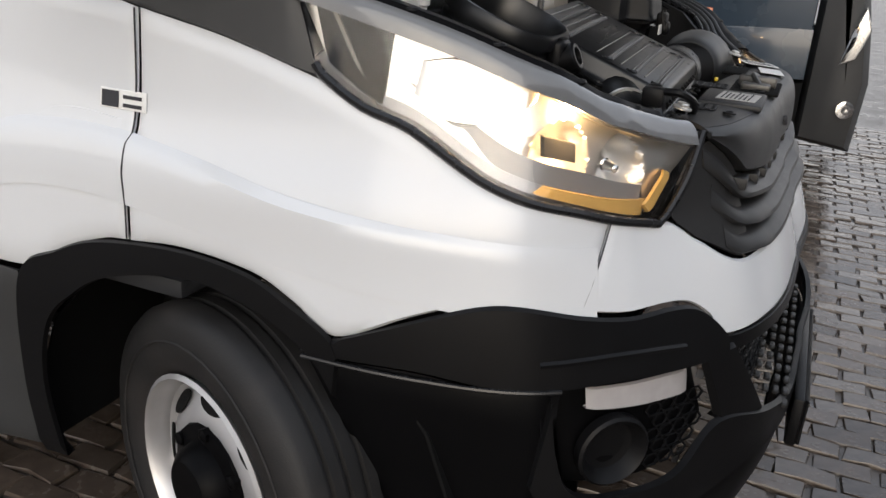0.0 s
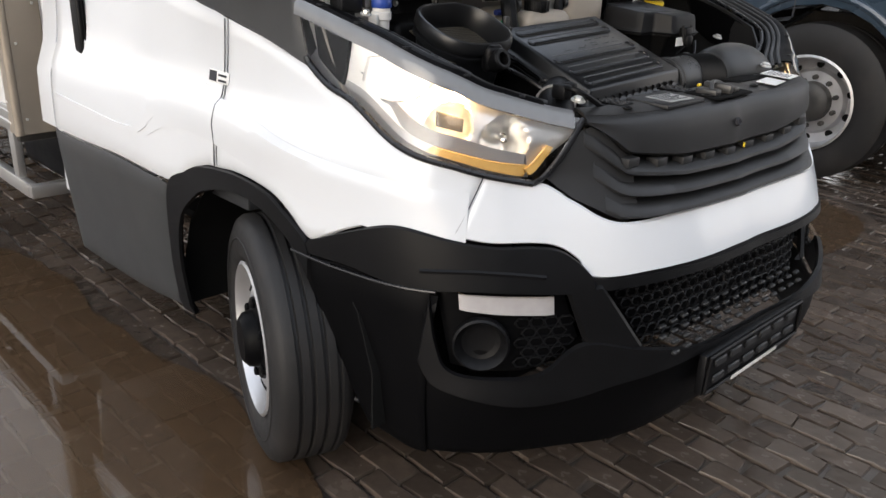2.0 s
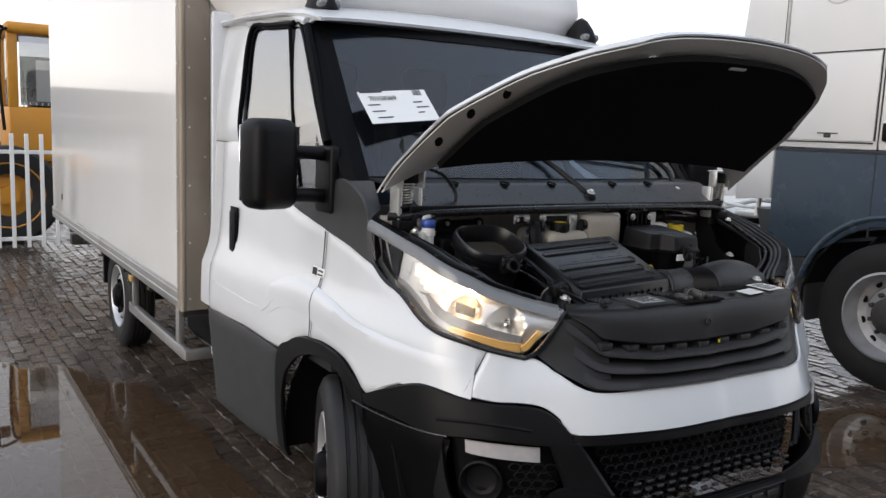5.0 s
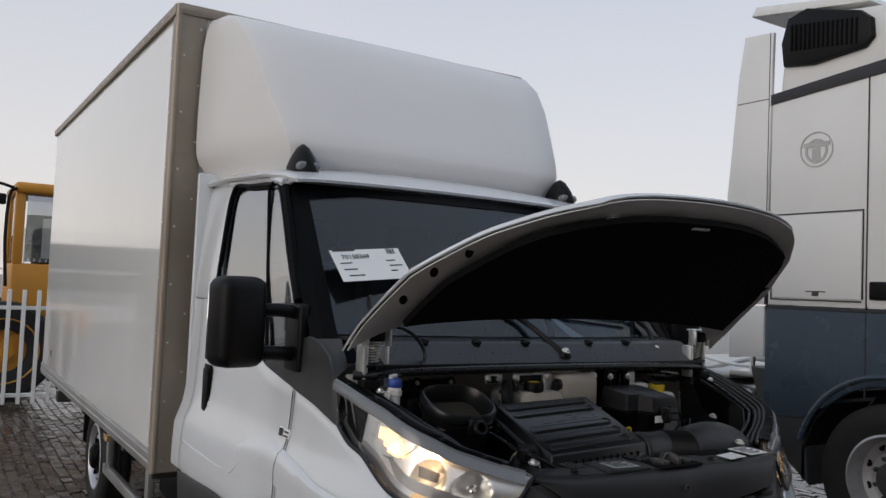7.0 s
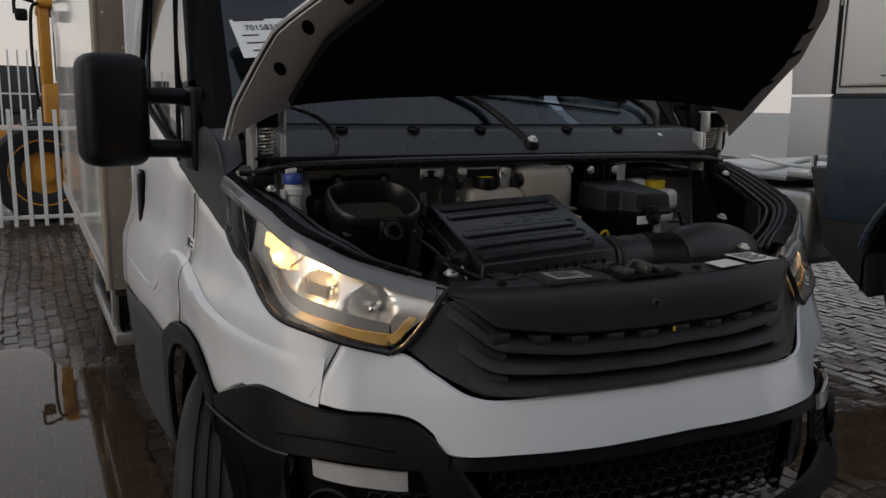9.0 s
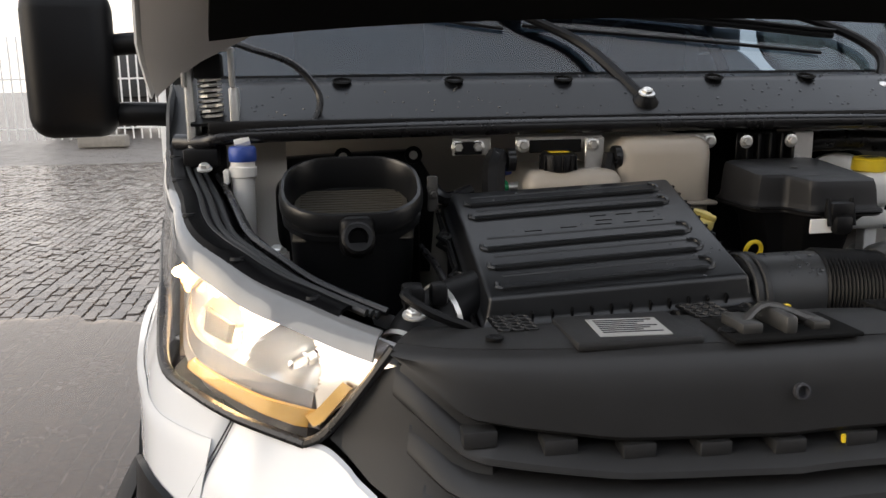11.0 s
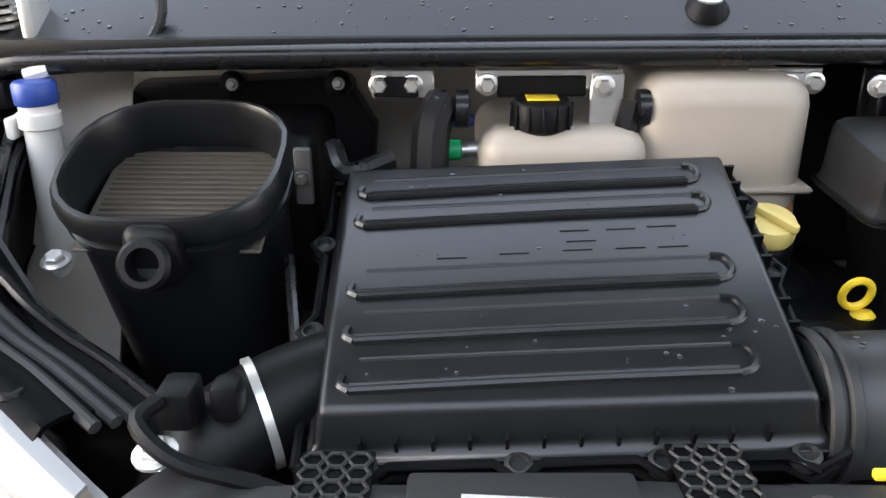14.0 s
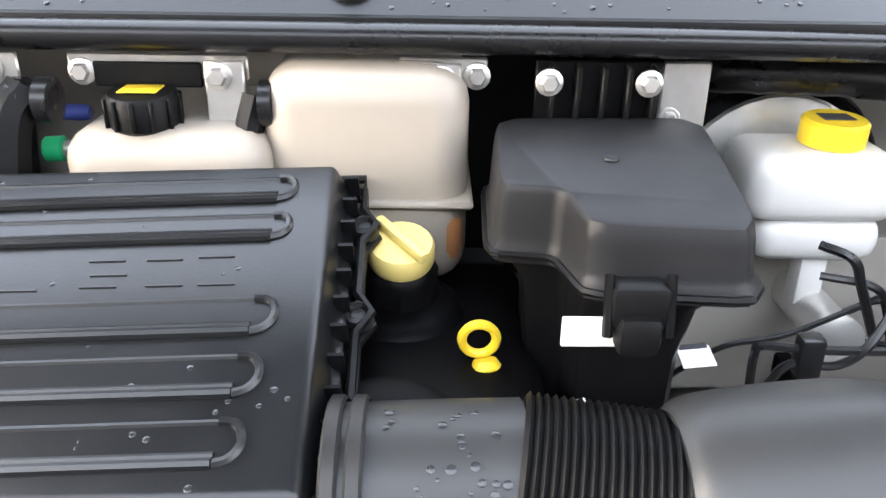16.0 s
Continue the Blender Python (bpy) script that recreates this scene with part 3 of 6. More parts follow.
# ---- headlamps ----
HL_LO = [(.722, .928), (.852, .949), (.949, .970), (1.043, .988), (1.126, 1.015), (1.24, 1.077), (1.321, 1.103), (1.386, 1.14), (1.405, 1.16)]
HL_HI = [(.603, 1.066), (.668, 1.078), (.77, 1.10), (.877, 1.12), (.98, 1.15), (1.083, 1.18), (1.20, 1.217), (1.33, 1.25), (1.447, 1.277)]


BOWLS = ((.805, 1.012, .078, .058), (.985, 1.045, .070, .052))


def bowls(side):
    """The metallised inside of a headlamp: one shell with two hollow reflectors."""
    lo, hi = curve_through([(s, z + .012, 0) for s, z in HL_LO], 12), curve_through([(s, z - .030, 0) for s, z in HL_HI], 12)
    grid = []
    for p, q in zip(lo, hi):
        row = []
        for j in range(25):
            c, dip = p.lerp(q, j / 24), 0
            for s, z, rs, rz in BOWLS:
                k = ((c.x - s) / rs) ** 2 + ((c.y - z) / rz) ** 2
                dip = max(dip, (1 - k) ** .8 * .07 if k < 1 else 0)
            row.append(skin(side * c.x, c.y, -.032 - dip))
        grid.append(row)
    return sheet(grid, .004, flip=side > 0)


for side in (1, -1):
    sg = lambda line: [(side * s, z) for s, z in line]
    lamp = part("headlamp", bowls(side), REFLECT, van, "headlamp with lit warm bulbs behind clear glass")
    lens = part("lens", panel(sg(HL_LO), sg(HL_HI), out=.004, thick=.003, m=12), CLEAR, lamp, "clear curved lens with rain drops")
    lens.visible_shadow = False
    part("lower_seal", tube([skin(side * s, z, .001) for s, z in HL_LO], .008, 8, 4), SEAL, lamp)
    part("inner_seal", tube([skin(side * s, z, .001) for s, z in [(.722, .928), (.69, .945), (.645, 1.0), (.603, 1.066)]], .007, 8, 4), SEAL, lamp)
    part("housing", join(panel(sg([(s, z + .004) for s, z in HL_LO]), sg([(s, z + .022) for s, z in HL_LO]), out=-.03, thick=.05, m=2)), LAMP_TRIM, lamp)
    part("top_housing", panel(sg([(s, z - .03) for s, z in HL_HI]), sg([(s, z - .004) for s, z in HL_HI]), out=-.02, thick=.012, m=2), LAMP_TRIM, lamp)
    part("lens_top", sheet([[skin(side * p.x, p.y + dz, o) for o, dz in ((.0045, -.024), (.0045, -.012), (.003, .0), (-.001, .006), (-.008, .009))] for p in curve_through([(s, z, 0) for s, z in ([(.625, 1.070)] + HL_HI[1:])[::side]], 6)], .004), FROST, lamp, "clear grey upper edge of the lens")
    part("rear_housing", panel(sg([(1.30, 1.10), (1.34, 1.12), (1.40, 1.16)]), sg([(1.29, 1.222), (1.33, 1.235), (1.43, 1.262)]), out=-.025, thick=.03, m=4), BLACK_SAT, lamp)
    part("amber_strip", panel(sg([(.74, .936), (.852, .955), (.949, .976), (1.04, .995)]), sg([(.725, .962), (.84, .975), (.94, .992), (1.02, 1.006)]), out=-.020, thick=.006, m=3), AMBER, lamp, "amber reflector strip")
    part("amber_corner", panel(sg([(.726, .940), (.704, .953), (.664, 1.0)]), sg([(.742, .954), (.720, .966), (.680, 1.006)]), out=-.018, thick=.005, m=2), AMBER, lamp)
    part("lamp_back", panel(sg(HL_LO), sg([(s, z - .022) for s, z in HL_HI]), out=-.10, thick=.004, m=6), BLACK_SAT, lamp)
    for s, z, rs, rz in BOWLS:
        c = skin(side * s, z, -.082)
        ax = (skin(side * s, z, .1) - skin(side * s, z, 0)).normalized()
        part("bulb", lathe([(.012, -.012), (.012, .004), (.009, .006), (.009, .022), (.007, .032), (.001, .036)], c, ax, 14), CHROME, lamp, "unlit halogen bulb")
    part("indicator_lens", panel(sg([(1.05, 1.125), (1.11, 1.092), (1.19, 1.088), (1.25, 1.125)]), sg([(1.04, 1.146), (1.11, 1.165), (1.18, 1.182), (1.24, 1.175)]), out=-.024, thick=.006, m=6), REFLECT, lamp, "metallised side lamp bowl")
    for k, (h0, h1) in enumerate(((-.012, .020), (-.022, .028), (-.026, .030), (-.022, .026), (-.012, .018))):
        s0 = 1.085 + .025 * k
        zm = .5 * (edge_at(HL_LO, s0 + .01) + edge_at(HL_HI, s0 + .01)) + .012
        part("lit_facet", panel(sg([(s0, zm + h0), (s0 + .021, zm + h0 + .003)]), sg([(s0, zm + h1), (s0 + .021, zm + h1 + .004)]), out=-.012 - .003 * (k % 2), thick=.006, m=3, rim=.003, smooth=False), GUIDE, lamp, "brightly lit side lamp facet")
    part("side_bulb", lathe([(.008, .0), (.010, .012), (.007, .022), (.001, .026)], skin(side * 1.13, 1.118, -.024), (skin(side * 1.13, 1.118, .1) - skin(side * 1.13, 1.118, 0)).normalized(), 12), BULB, lamp, "lit side lamp bulb")
    part("mirror_blade", panel(sg([(.945, 1.034), (.985, 1.040), (1.03, 1.046)]), sg([(.945, 1.062), (.985, 1.070), (1.035, 1.078)]), out=-.030, thick=.006, m=2), STEEL, lamp, "dark horizontal blade")
    part("light_blade", panel(sg([(.70, 1.062), (.80, 1.083), (.90, 1.105), (1.03, 1.137)]), sg([(.70, 1.072), (.80, 1.094), (.90, 1.118), (1.03, 1.152)]), out=-.022, thick=.008, m=2), BLADE, lamp, "dimly lit light blade")
    lampl = new("headlamp_light", bpy.data.lights.new("headlamp_light", "POINT"))
    lampl.data.energy, lampl.data.color, lampl.data.shadow_soft_size = 1.6, (1, .62, .27), .02
    lampl.location = skin(side * .965, 1.108, -.012)
    lampl.parent = lamp

# ---- windscreen, pillars, roof ----
def screen(u, v, out=0.0):
    """The windscreen: u -1..1 across, v 0..1 up."""
    return Vector((u * (.845 - .06 * v), .90 + .53 * v + .10 * u * u * (1 - .3 * v) - out * .74, 1.39 + .60 * v + out * .67))


ws = part("windscreen", sheet([[screen(-1 + .1 * i, j / 10) for j in range(11)] for i in range(21)], .005, flip=False), PANE, van, "tinted windscreen")
ws.visible_shadow = False
part("screen_border", each(sheet([[screen(-1 + .1 * i, v, .003) for v in (.94, 1.0)] for i in range(21)], .002), sheet([[screen(-1 + .1 * i, v, .003) for v in (-.02, .05)] for i in range(21)], .002)), BLACK_SAT, ws)
both_sides("a_pillar", join(sheet([[screen(-1.0 + .06 * k, v, .004) for v in [j / 10 for j in range(11)]] for k in range(2)], .004),
     sheet([[screen(-1.0, v, .004).lerp(skin(1.62 + .46 * v, 1.39 + .59 * v, 0), k) for v in [j / 10 for j in range(11)]] for k in (1, .5, 0)], .01)), BLACK_SAT, van, "black windscreen pillar")
both_sides("pillar_trim", panel([(1.40, 1.138), (1.57, 1.186), (1.736, 1.217), (1.80, 1.229), (1.9, 1.243), (2.065, 1.278)], [(1.45, 1.285), (1.50, 1.36), (1.60, 1.405), (1.68, 1.405), (1.80, 1.35), (2.03, 1.295)], out=.004, thick=.01), TRIM_GREY, van, "anthracite trim panel below the windscreen pillar")
both_sides("scuttle_side", sheet([[skin(1.45 + .15 * k, 1.285 + .12 * k, 0).lerp(Vector((-.80, .90 + .06 * k, 1.32 + .09 * k)), j / 4) for j in range(5)] for k in (1, .75, .5, .25, 0)], .01), TRIM_GREY, van)
for d, sgn in zip(doors, (1, -1)):
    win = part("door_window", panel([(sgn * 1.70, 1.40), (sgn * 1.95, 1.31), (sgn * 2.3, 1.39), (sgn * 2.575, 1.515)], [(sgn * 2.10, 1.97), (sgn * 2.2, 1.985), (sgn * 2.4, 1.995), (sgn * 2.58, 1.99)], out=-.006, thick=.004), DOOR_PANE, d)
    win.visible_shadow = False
    part("window_seal", tube([skin(sgn * s, z, .002) for s, z in [(1.70, 1.40), (1.95, 1.31), (2.3, 1.39), (2.575, 1.515), (2.59, 1.75), (2.58, 1.99), (2.4, 1.995), (2.2, 1.985), (2.10, 1.97), (1.88, 1.66), (1.70, 1.40)]], .012, 8, 5), BLACK_SAT, d)
    part("quarter_bar", tube([skin(sgn * 2.04, 1.33, .004), skin(sgn * 2.20, 1.98, .004)], .008, 8), BLACK_SAT, d)
    part("frame_edge", tube([skin(sgn * 1.76, 1.53, .0), skin(sgn * 1.90, 1.74, .0), skin(sgn * 2.06, 1.97, .0)], .018, 8, 5), BLACK_SAT, d)
    part("door_frame", tube([skin(sgn * 2.07, 1.985, .0), skin(sgn * 2.16, 2.005, .0), skin(sgn * 2.3, 2.02, 0), skin(sgn * 2.62, 2.02, 0)], .018, 8, 5), WHITE, d)
    hb = skin(sgn * 2.60, 1.105, .0)
    part("door_handle", block(-.012, .012, -.032, .032, -.10, .10, .011, 3, m=Matrix.Translation(hb + Vector((-.004 * sgn, 0, 0)))), BLACK, d, "black pull handle")
    part("handle_recess", block(-.004, .004, -.046, .046, -.115, .115, .004, 2, m=Matrix.Translation(hb)), BLACK_SAT, d)
    part("swage", panel([(sgn * 1.752, .985), (sgn * 1.93, .985), (sgn * 2.08, .90), (sgn * 2.2, .835), (sgn * 2.5, .845), (sgn * 2.78, .86)], [(sgn * 1.752, 1.03), (sgn * 1.93, 1.03), (sgn * 2.10, .925), (sgn * 2.22, .852), (sgn * 2.5, .858), (sgn * 2.78, .872)], out=.003, thick=.006, rim=.007, m=4), WHITE, d)
badge = part("badge", panel([(1.70, 1.045), (1.735, 1.045), (1.80, 1.045)], [(1.70, 1.078), (1.735, 1.078), (1.80, 1.078)], out=.003, thick=.002, rim=.001, m=2), PAPER, van, "small blue and white sticker")
badge.location = (0, .02, 0)
part("badge_mark", panel([(1.758, 1.048), (1.778, 1.048), (1.795, 1.048)], [(1.758, 1.075), (1.778, 1.075), (1.795, 1.075)], out=.005, thick=.001, rim=0, m=2), INK, badge)
part("print_bar", join(*[panel([(1.708, z), (1.748, z)], [(1.708, z + .006), (1.748, z + .006)], out=.005, thick=.001, rim=0, m=1, smooth=False) for z in (1.05, 1.064)]), INK, badge)

# roof, rear wall of the cab, inside
def roof_ring(y, w, z, crown):
    return [Vector((w * math.sin(a) * (1 - .0 * abs(a)), y, z + crown * math.cos(a) - crown)) for a in [radians(-90 + 15 * k) for k in range(13)]]


part("roof", sheet([roof_ring(1.42, .80, 2.015, .02), roof_ring(1.50, .83, 2.06, .045), roof_ring(1.65, .865, 2.10, .07), roof_ring(2.0, .89, 2.13, .09), roof_ring(2.36, .89, 2.13, .09)], .012, flip=True), WHITE, van, "white cab roof")
both_sides("roof_side", sheet([[skin(2.10 + .83 * k, 1.985 + .06 * k - .015, -.004).lerp(Vector((-.80 - .09 * min(1, 2 * k), 1.42 + .94 * k, 2.0 + .045 * min(1, 2 * k))), j / 3) for j in range(4)] for k in (1, .66, .33, 0)], .01), WHITE, van)
part("cab_back", block(-.93, .93, 2.33, 2.37, .45, 2.1, .02), WHITE, van)
part("dashboard", block(-.80, .80, 1.12, 1.50, 1.0, 1.36, .06, 3, .1), CAB_DARK, van, "dark dashboard")
for x in (-.42, .1, .52):
    seat = part("seat", join(block(x - .22, x + .22, 1.7, 2.05, 1.0, 1.14, .05, 3), block(x - .22, x + .22, 2.05, 2.2, 1.05, 1.68, .05, 3), block(x - .12, x + .12, 2.06, 2.17, 1.7, 1.9, .04, 3)), CAB_DARK, van, "dark cloth seat")
part("cab_floor", block(-.88, .88, 1.1, 2.33, .70, .74, .01), CAB_DARK, van)
part("steering_wheel", tube([(.42 + .19 * math.cos(a), 1.55 + .08 * math.sin(a), 1.42 + .17 * math.sin(a)) for a in [2 * math.pi * k / 16 for k in range(17)]], .016, 8, 2), CAB_DARK, van)

# roof marker lamps
for sgn in (-1, 1):
    ml = part("marker_lamp", moved(join(lathe([(.10, 0), (.098, .02), (.075, .06), (.04, .10), (.012, .115), (.001, .117)], (0, 0, 0), (0, 0, 1), 20)), Matrix.Translation((sgn * .70, 1.63, 2.05)) @ Matrix.Diagonal((.62, 1.0, 1.05, 1))), BLACK, van, "roof marker lamp on a black foot")
    part("marker_lens", moved(block(-.05, .05, -.03, .04, 0, .036, .016, 3), pose(sgn * .70, 1.565, 2.052, -14)), FROST, ml)

# roof fairing in front of the box
def fair_ring(z, half, y, c):
    """A level section: flat side facets that fold into the front face c metres in."""
    left = [(-half, 2.44), (-half + c * .5, (2.44 + y) / 2 + .006), (-half + c, y + .014), (-half + c + .03, y - .004)]
    face = [((half - c - .03) * (k / 5 - 1), y - .004 - .026 * math.sin(math.pi * k / 10)) for k in range(1, 10)]
    return [Vector((a, b, z)) for a, b in left + face + [(-a, b) for a, b in reversed(left)]]


part("roof_fairing", sheet([fair_ring(2.06, .80, 1.80, .10), fair_ring(2.11, .86, 1.71, .15), fair_ring(2.16, .90, 1.685, .18), fair_ring(2.20, .912, 1.69, .18), fair_ring(2.26, .915, 1.715, .17), fair_ring(2.40, .915, 1.80, .135), fair_ring(2.58, .91, 1.90, .10),
     fair_ring(2.72, .905, 2.01, .068), fair_ring(2.80, .895, 2.12, .045), fair_ring(2.85, .88, 2.26, .03), fair_ring(2.865, .87, 2.41, .012)], .01, flip=False), WHITE_GRP, van, "white moulded roof fairing with folded side facets")

# ---- cargo box ----
BX0, BX1, BY0, BY1, BZ0, BZ1 = -1.03, 1.06, 2.475, 6.87, .66, 2.93
box = part("cargo_box", block(BX0 + .02, BX1 - .02, BY0 + .02, BY1 - .02, BZ0 + .05, BZ1 - .03, .003, 1), WHITE_BOX, van, "glossy white box body with aluminium edges")
for sx, x in ((-1, BX0), (1, BX1)):
    part("side_panel", block(x - .004 if sx < 0 else x - .018, x + .018 if sx < 0 else x + .004, BY0 + .06, BY1 - .05, BZ0 + .10, BZ1 - .05, .002, 1), WHITE_BOX, box, "glossy white side panel")
    part("bottom_rail", join(block(min(x, x - sx * .03) - (.008 if sx < 0 else 0), max(x, x - sx * .03) + (.008 if sx > 0 else 0), BY0 + .05, BY1, BZ0, BZ0 + .10, .004),
         block(x - .014, x + .014, BY0 + .05, BY1, BZ0 + .03, BZ0 + .044, .003, 1), block(x - .013, x + .013, BY0 + .05, BY1, BZ0 + .075, BZ0 + .085, .003, 1)), ALU, box, "aluminium bottom rail")
    part("top_rail", block(x - .022, x + .022, BY0 - .005, BY1, BZ1 - .055, BZ1, .006), BRONZE, box)
    part("corner_post", join(block(x - .012, x + .012, BY0, BY0 + .07, BZ0, BZ1, .003, 1), block(x - .012 if sx < 0 else x - .13, x + .13 if sx < 0 else x + .012, BY0 - .012, BY0 + .012, BZ0, BZ1, .003, 1),
         tube([(x, BY0, BZ0), (x, BY0, BZ1)], .018, 10)), BRONZE, box, "weathered aluminium corner post")
    part("rivet", each(*[lathe([(.006, 0), (.005, .003), (.001, .004)], (x + sx * .011, BY0 + .055, BZ0 + .12 + .27 * k), (sx, 0, 0), 8) for k in range(9)],
         *[lathe([(.006, 0), (.005, .003), (.001, .004)], (x + sx * .021, BY0 + .1 + .15 * k, BZ1 - .03), (sx, 0, 0), 8) for k in range(29)],
         *[lathe([(.006, 0), (.005, .003), (.001, .004)], (x - sx * (.03 + .075 * (k % 2)), BY0 - .012, BZ0 + .06 + .14 * k), (0, -1, 0), 8) for k in range(16)]), ZINC, box)
part("front_top_rail", block(BX0, BX1, BY0 - .02, BY0 + .03, BZ1 - .05, BZ1 + .004, .005), BRONZE, box)
part("front_wall", block(BX0 + .13, BX1 - .13, BY0 - .006, BY0 + .02, BZ0, BZ1 - .05, .002, 1), WHITE_GRP, box)
part("side_tag", block(BX0 - .009, BX0 - .003, BY1 - .62, BY1 - .58, .87, .92, .002, 1), INK, box)
# swept shoulder over the front wings
WING = [(2.12, .955, .001), (2.0, 1.002, .007), (1.81, 1.012, .012), (1.61, .988, .014), (1.42, .952, .013), (1.23, .932, .009), (1.06, .922, .005), (.90, .91, .001)]
for side in (1, -1):
    part("wing_shoulder", sheet([[skin(side * p.x, p.y + dz, max(.0012, p.z * k)) for dz, k in ((.004, .05), (-.004, .6), (-.010, 1.0), (-.03, .85), (-.06, .5), (-.09, .2), (-.115, 0))] for p in curve_through(WING[::side], 5)], .001, flip=False), WHITE, van)

# open joints round the wing and at the bumper's end
def shoulder_out(z, top, high):
    return high * float(np.interp(top - z, [-.004, .004, .010, .03, .06, .09, .115], [0, .6, 1, .85, .5, .2, 0]))


both_sides("door_gap", tube([skin(1.743, .83 + .0128 * k, .0012 + shoulder_out(.83 + .0128 * k, 1.006, .0125)) for k in range(31)], .0018, 6, smooth=False), INK, van)
both_sides("bumper_gap", tube([skin(.931 - .0066 * k, .82 + .0128 * k, .0006) for k in range(11)], .0014, 6, smooth=False), INK, van)

# chassis, side guards, wheels
chassis = part("chassis", each(block(-.42, -.34, .9, 6.6, .42, .60, .008), block(.34, .42, .9, 6.6, .42, .60, .008), *[block(BX0 + .03, BX1 - .03, y, y + .06, .60, .665, .005, 1) for y in (2.6, 3.3, 4.0, 4.7, 5.4, 6.1, 6.7)]), STEEL, van)
part("mudguard", each(block(-.95, -.50, 4.92, 4.96, .36, .66, .01), block(.50, .95, 4.92, 4.96, .36, .66, .01)), BLACK, chassis)
part("side_marker", block(BX0 - .004, BX0 + .02, 3.62, 3.70, .60, .64, .006), AMBER, chassis, "amber side marker")
part("fuel_tank", block(-.85, -.45, 2.45, 3.1, .40, .66, .05, 3), BLACK_SAT, chassis)
both_sides("side_guard", each(block(-1.02, -.985, 2.52, 3.75, .395, .455, .006), block(-1.02, -.985, 3.62, 3.66, .43, .66, .004), block(-1.015, -.985, 2.62, 2.68, .43, .66, .004),
     block(-1.018, -.72, 2.485, 2.523, .398, .452, .006)), ALU, van, "aluminium side guard rail")
part("rear_step", block(-.9, .9, 6.72, 6.84, .40, .50, .01), STEEL, chassis)


def wheel(name, parent, m, r=.355, w=.20, dual=False):
    """Tyre with grooves and rim with ventilation holes; the wheel's outer side is its +z."""
    h = w / 2
    tyre = [(r * .60, -h * .8), (r * .68, -h), (r * .88, -h * 1.04), (r * .965, -h * .9), (r * .995, -h * .74)]
    for g in (-.5, -.17, .17, .5):
        tyre += [(r, h * (g - .13)), (r * .975, h * (g - .10)), (r * .975, h * (g - .03)), (r, h * g)]
    tyre += [(r * .995, h * .74), (r * .965, h * .9), (r * .88, h * 1.04), (r * .68, h), (r * .60, h * .8), (r * .57, h * .5)]
    t = part("tyre", moved(lathe(tyre, sides=56, cap=False), m), RUBBER, parent, "worn black road tyre")
    part("side_lettering_ring", moved(join(lathe([(r * .80, h * 1.04), (r * .81, h * 1.06), (r * .82, h * 1.04)], sides=40, cap=False)), m), RUBBER, t)
    rim = part("rim", moved(join(lathe([(r * .60, h * .82), (r * .625, h * .95), (r * .60, h * 1.0), (r * .575, h * .9), (r * .55, h * .55), (r * .51, h * .48), (r * .40, h * .72), (r * .33, h * .76), (r * .2, h * .75), (.01, h * .75)], sides=40, cap=False)), m), SILVER, parent, "silver steel rim with oval holes")
    part("vent_hole", moved(each(*[moved(lathe([(.03, 0), (.03, .004), (.024, .005)], sides=14), Matrix.Rotation(2 * math.pi * k / 8, 4, "Z") @ Matrix.Translation((r * .462, 0, h * .60)) @ Matrix.Rotation(radians(33), 4, "Y") @ Matrix.Diagonal((.72, 1.4, 1, 1))) for k in range(8)]), m), FELT, rim)
    part("hub", moved(join(lathe([(r * .34, h * .70), (r * .33, h * .82), (r * .24, h * .86), (r * .22, h * 1.1), (r * .17, h * 1.25), (.01, h * 1.27)], sides=20), *[moved(lathe([(.015, 0), (.015, .03), (.008, .034)], sides=6), Matrix.Rotation(2 * math.pi * k / 6, 4, "Z") @ Matrix.Translation((r * .30, 0, h * .6))) for k in range(6)]), m), BLACK_SAT, rim)
    return t


for sgn in (-1, 1):
    steer = radians(-20)
    mw = Matrix.Translation((sgn * .84, 1.0, .352)) @ Matrix.Rotation(steer, 4, "Z") @ Matrix.Rotation(radians(90 * sgn), 4, "Y")
    wheel("front_wheel", part("front_wheel", moved(lathe([(.05, -.2), (.05, .02)], sides=12), mw), STEEL, van), mw, .355, .205)
    mw = Matrix.Translation((sgn * .86, 4.45, .352)) @ Matrix.Rotation(radians(90 * sgn), 4, "Y")
    wheel("rear_wheel", part("rear_wheel", moved(lathe([(.05, -.4), (.05, .0)], sides=12), mw), STEEL, van), mw, .355, .18)
both_sides("wheel_well", sheet([[Vector((x, 1.0 + .47 * math.cos(a), .37 + .44 * math.sin(a))) for x in (-.90, -.70, -.55)] for a in [radians(-10 + 20 * k) for k in range(11)]], .006, flip=True), FELT, van)
part("underbody", block(-.52, .52, .45, 2.3, .30, .34, .01), FELT, van)
both_sides("well_wall", block(-.56, -.54, .4, 1.6, .3, .95, .004), FELT, van)

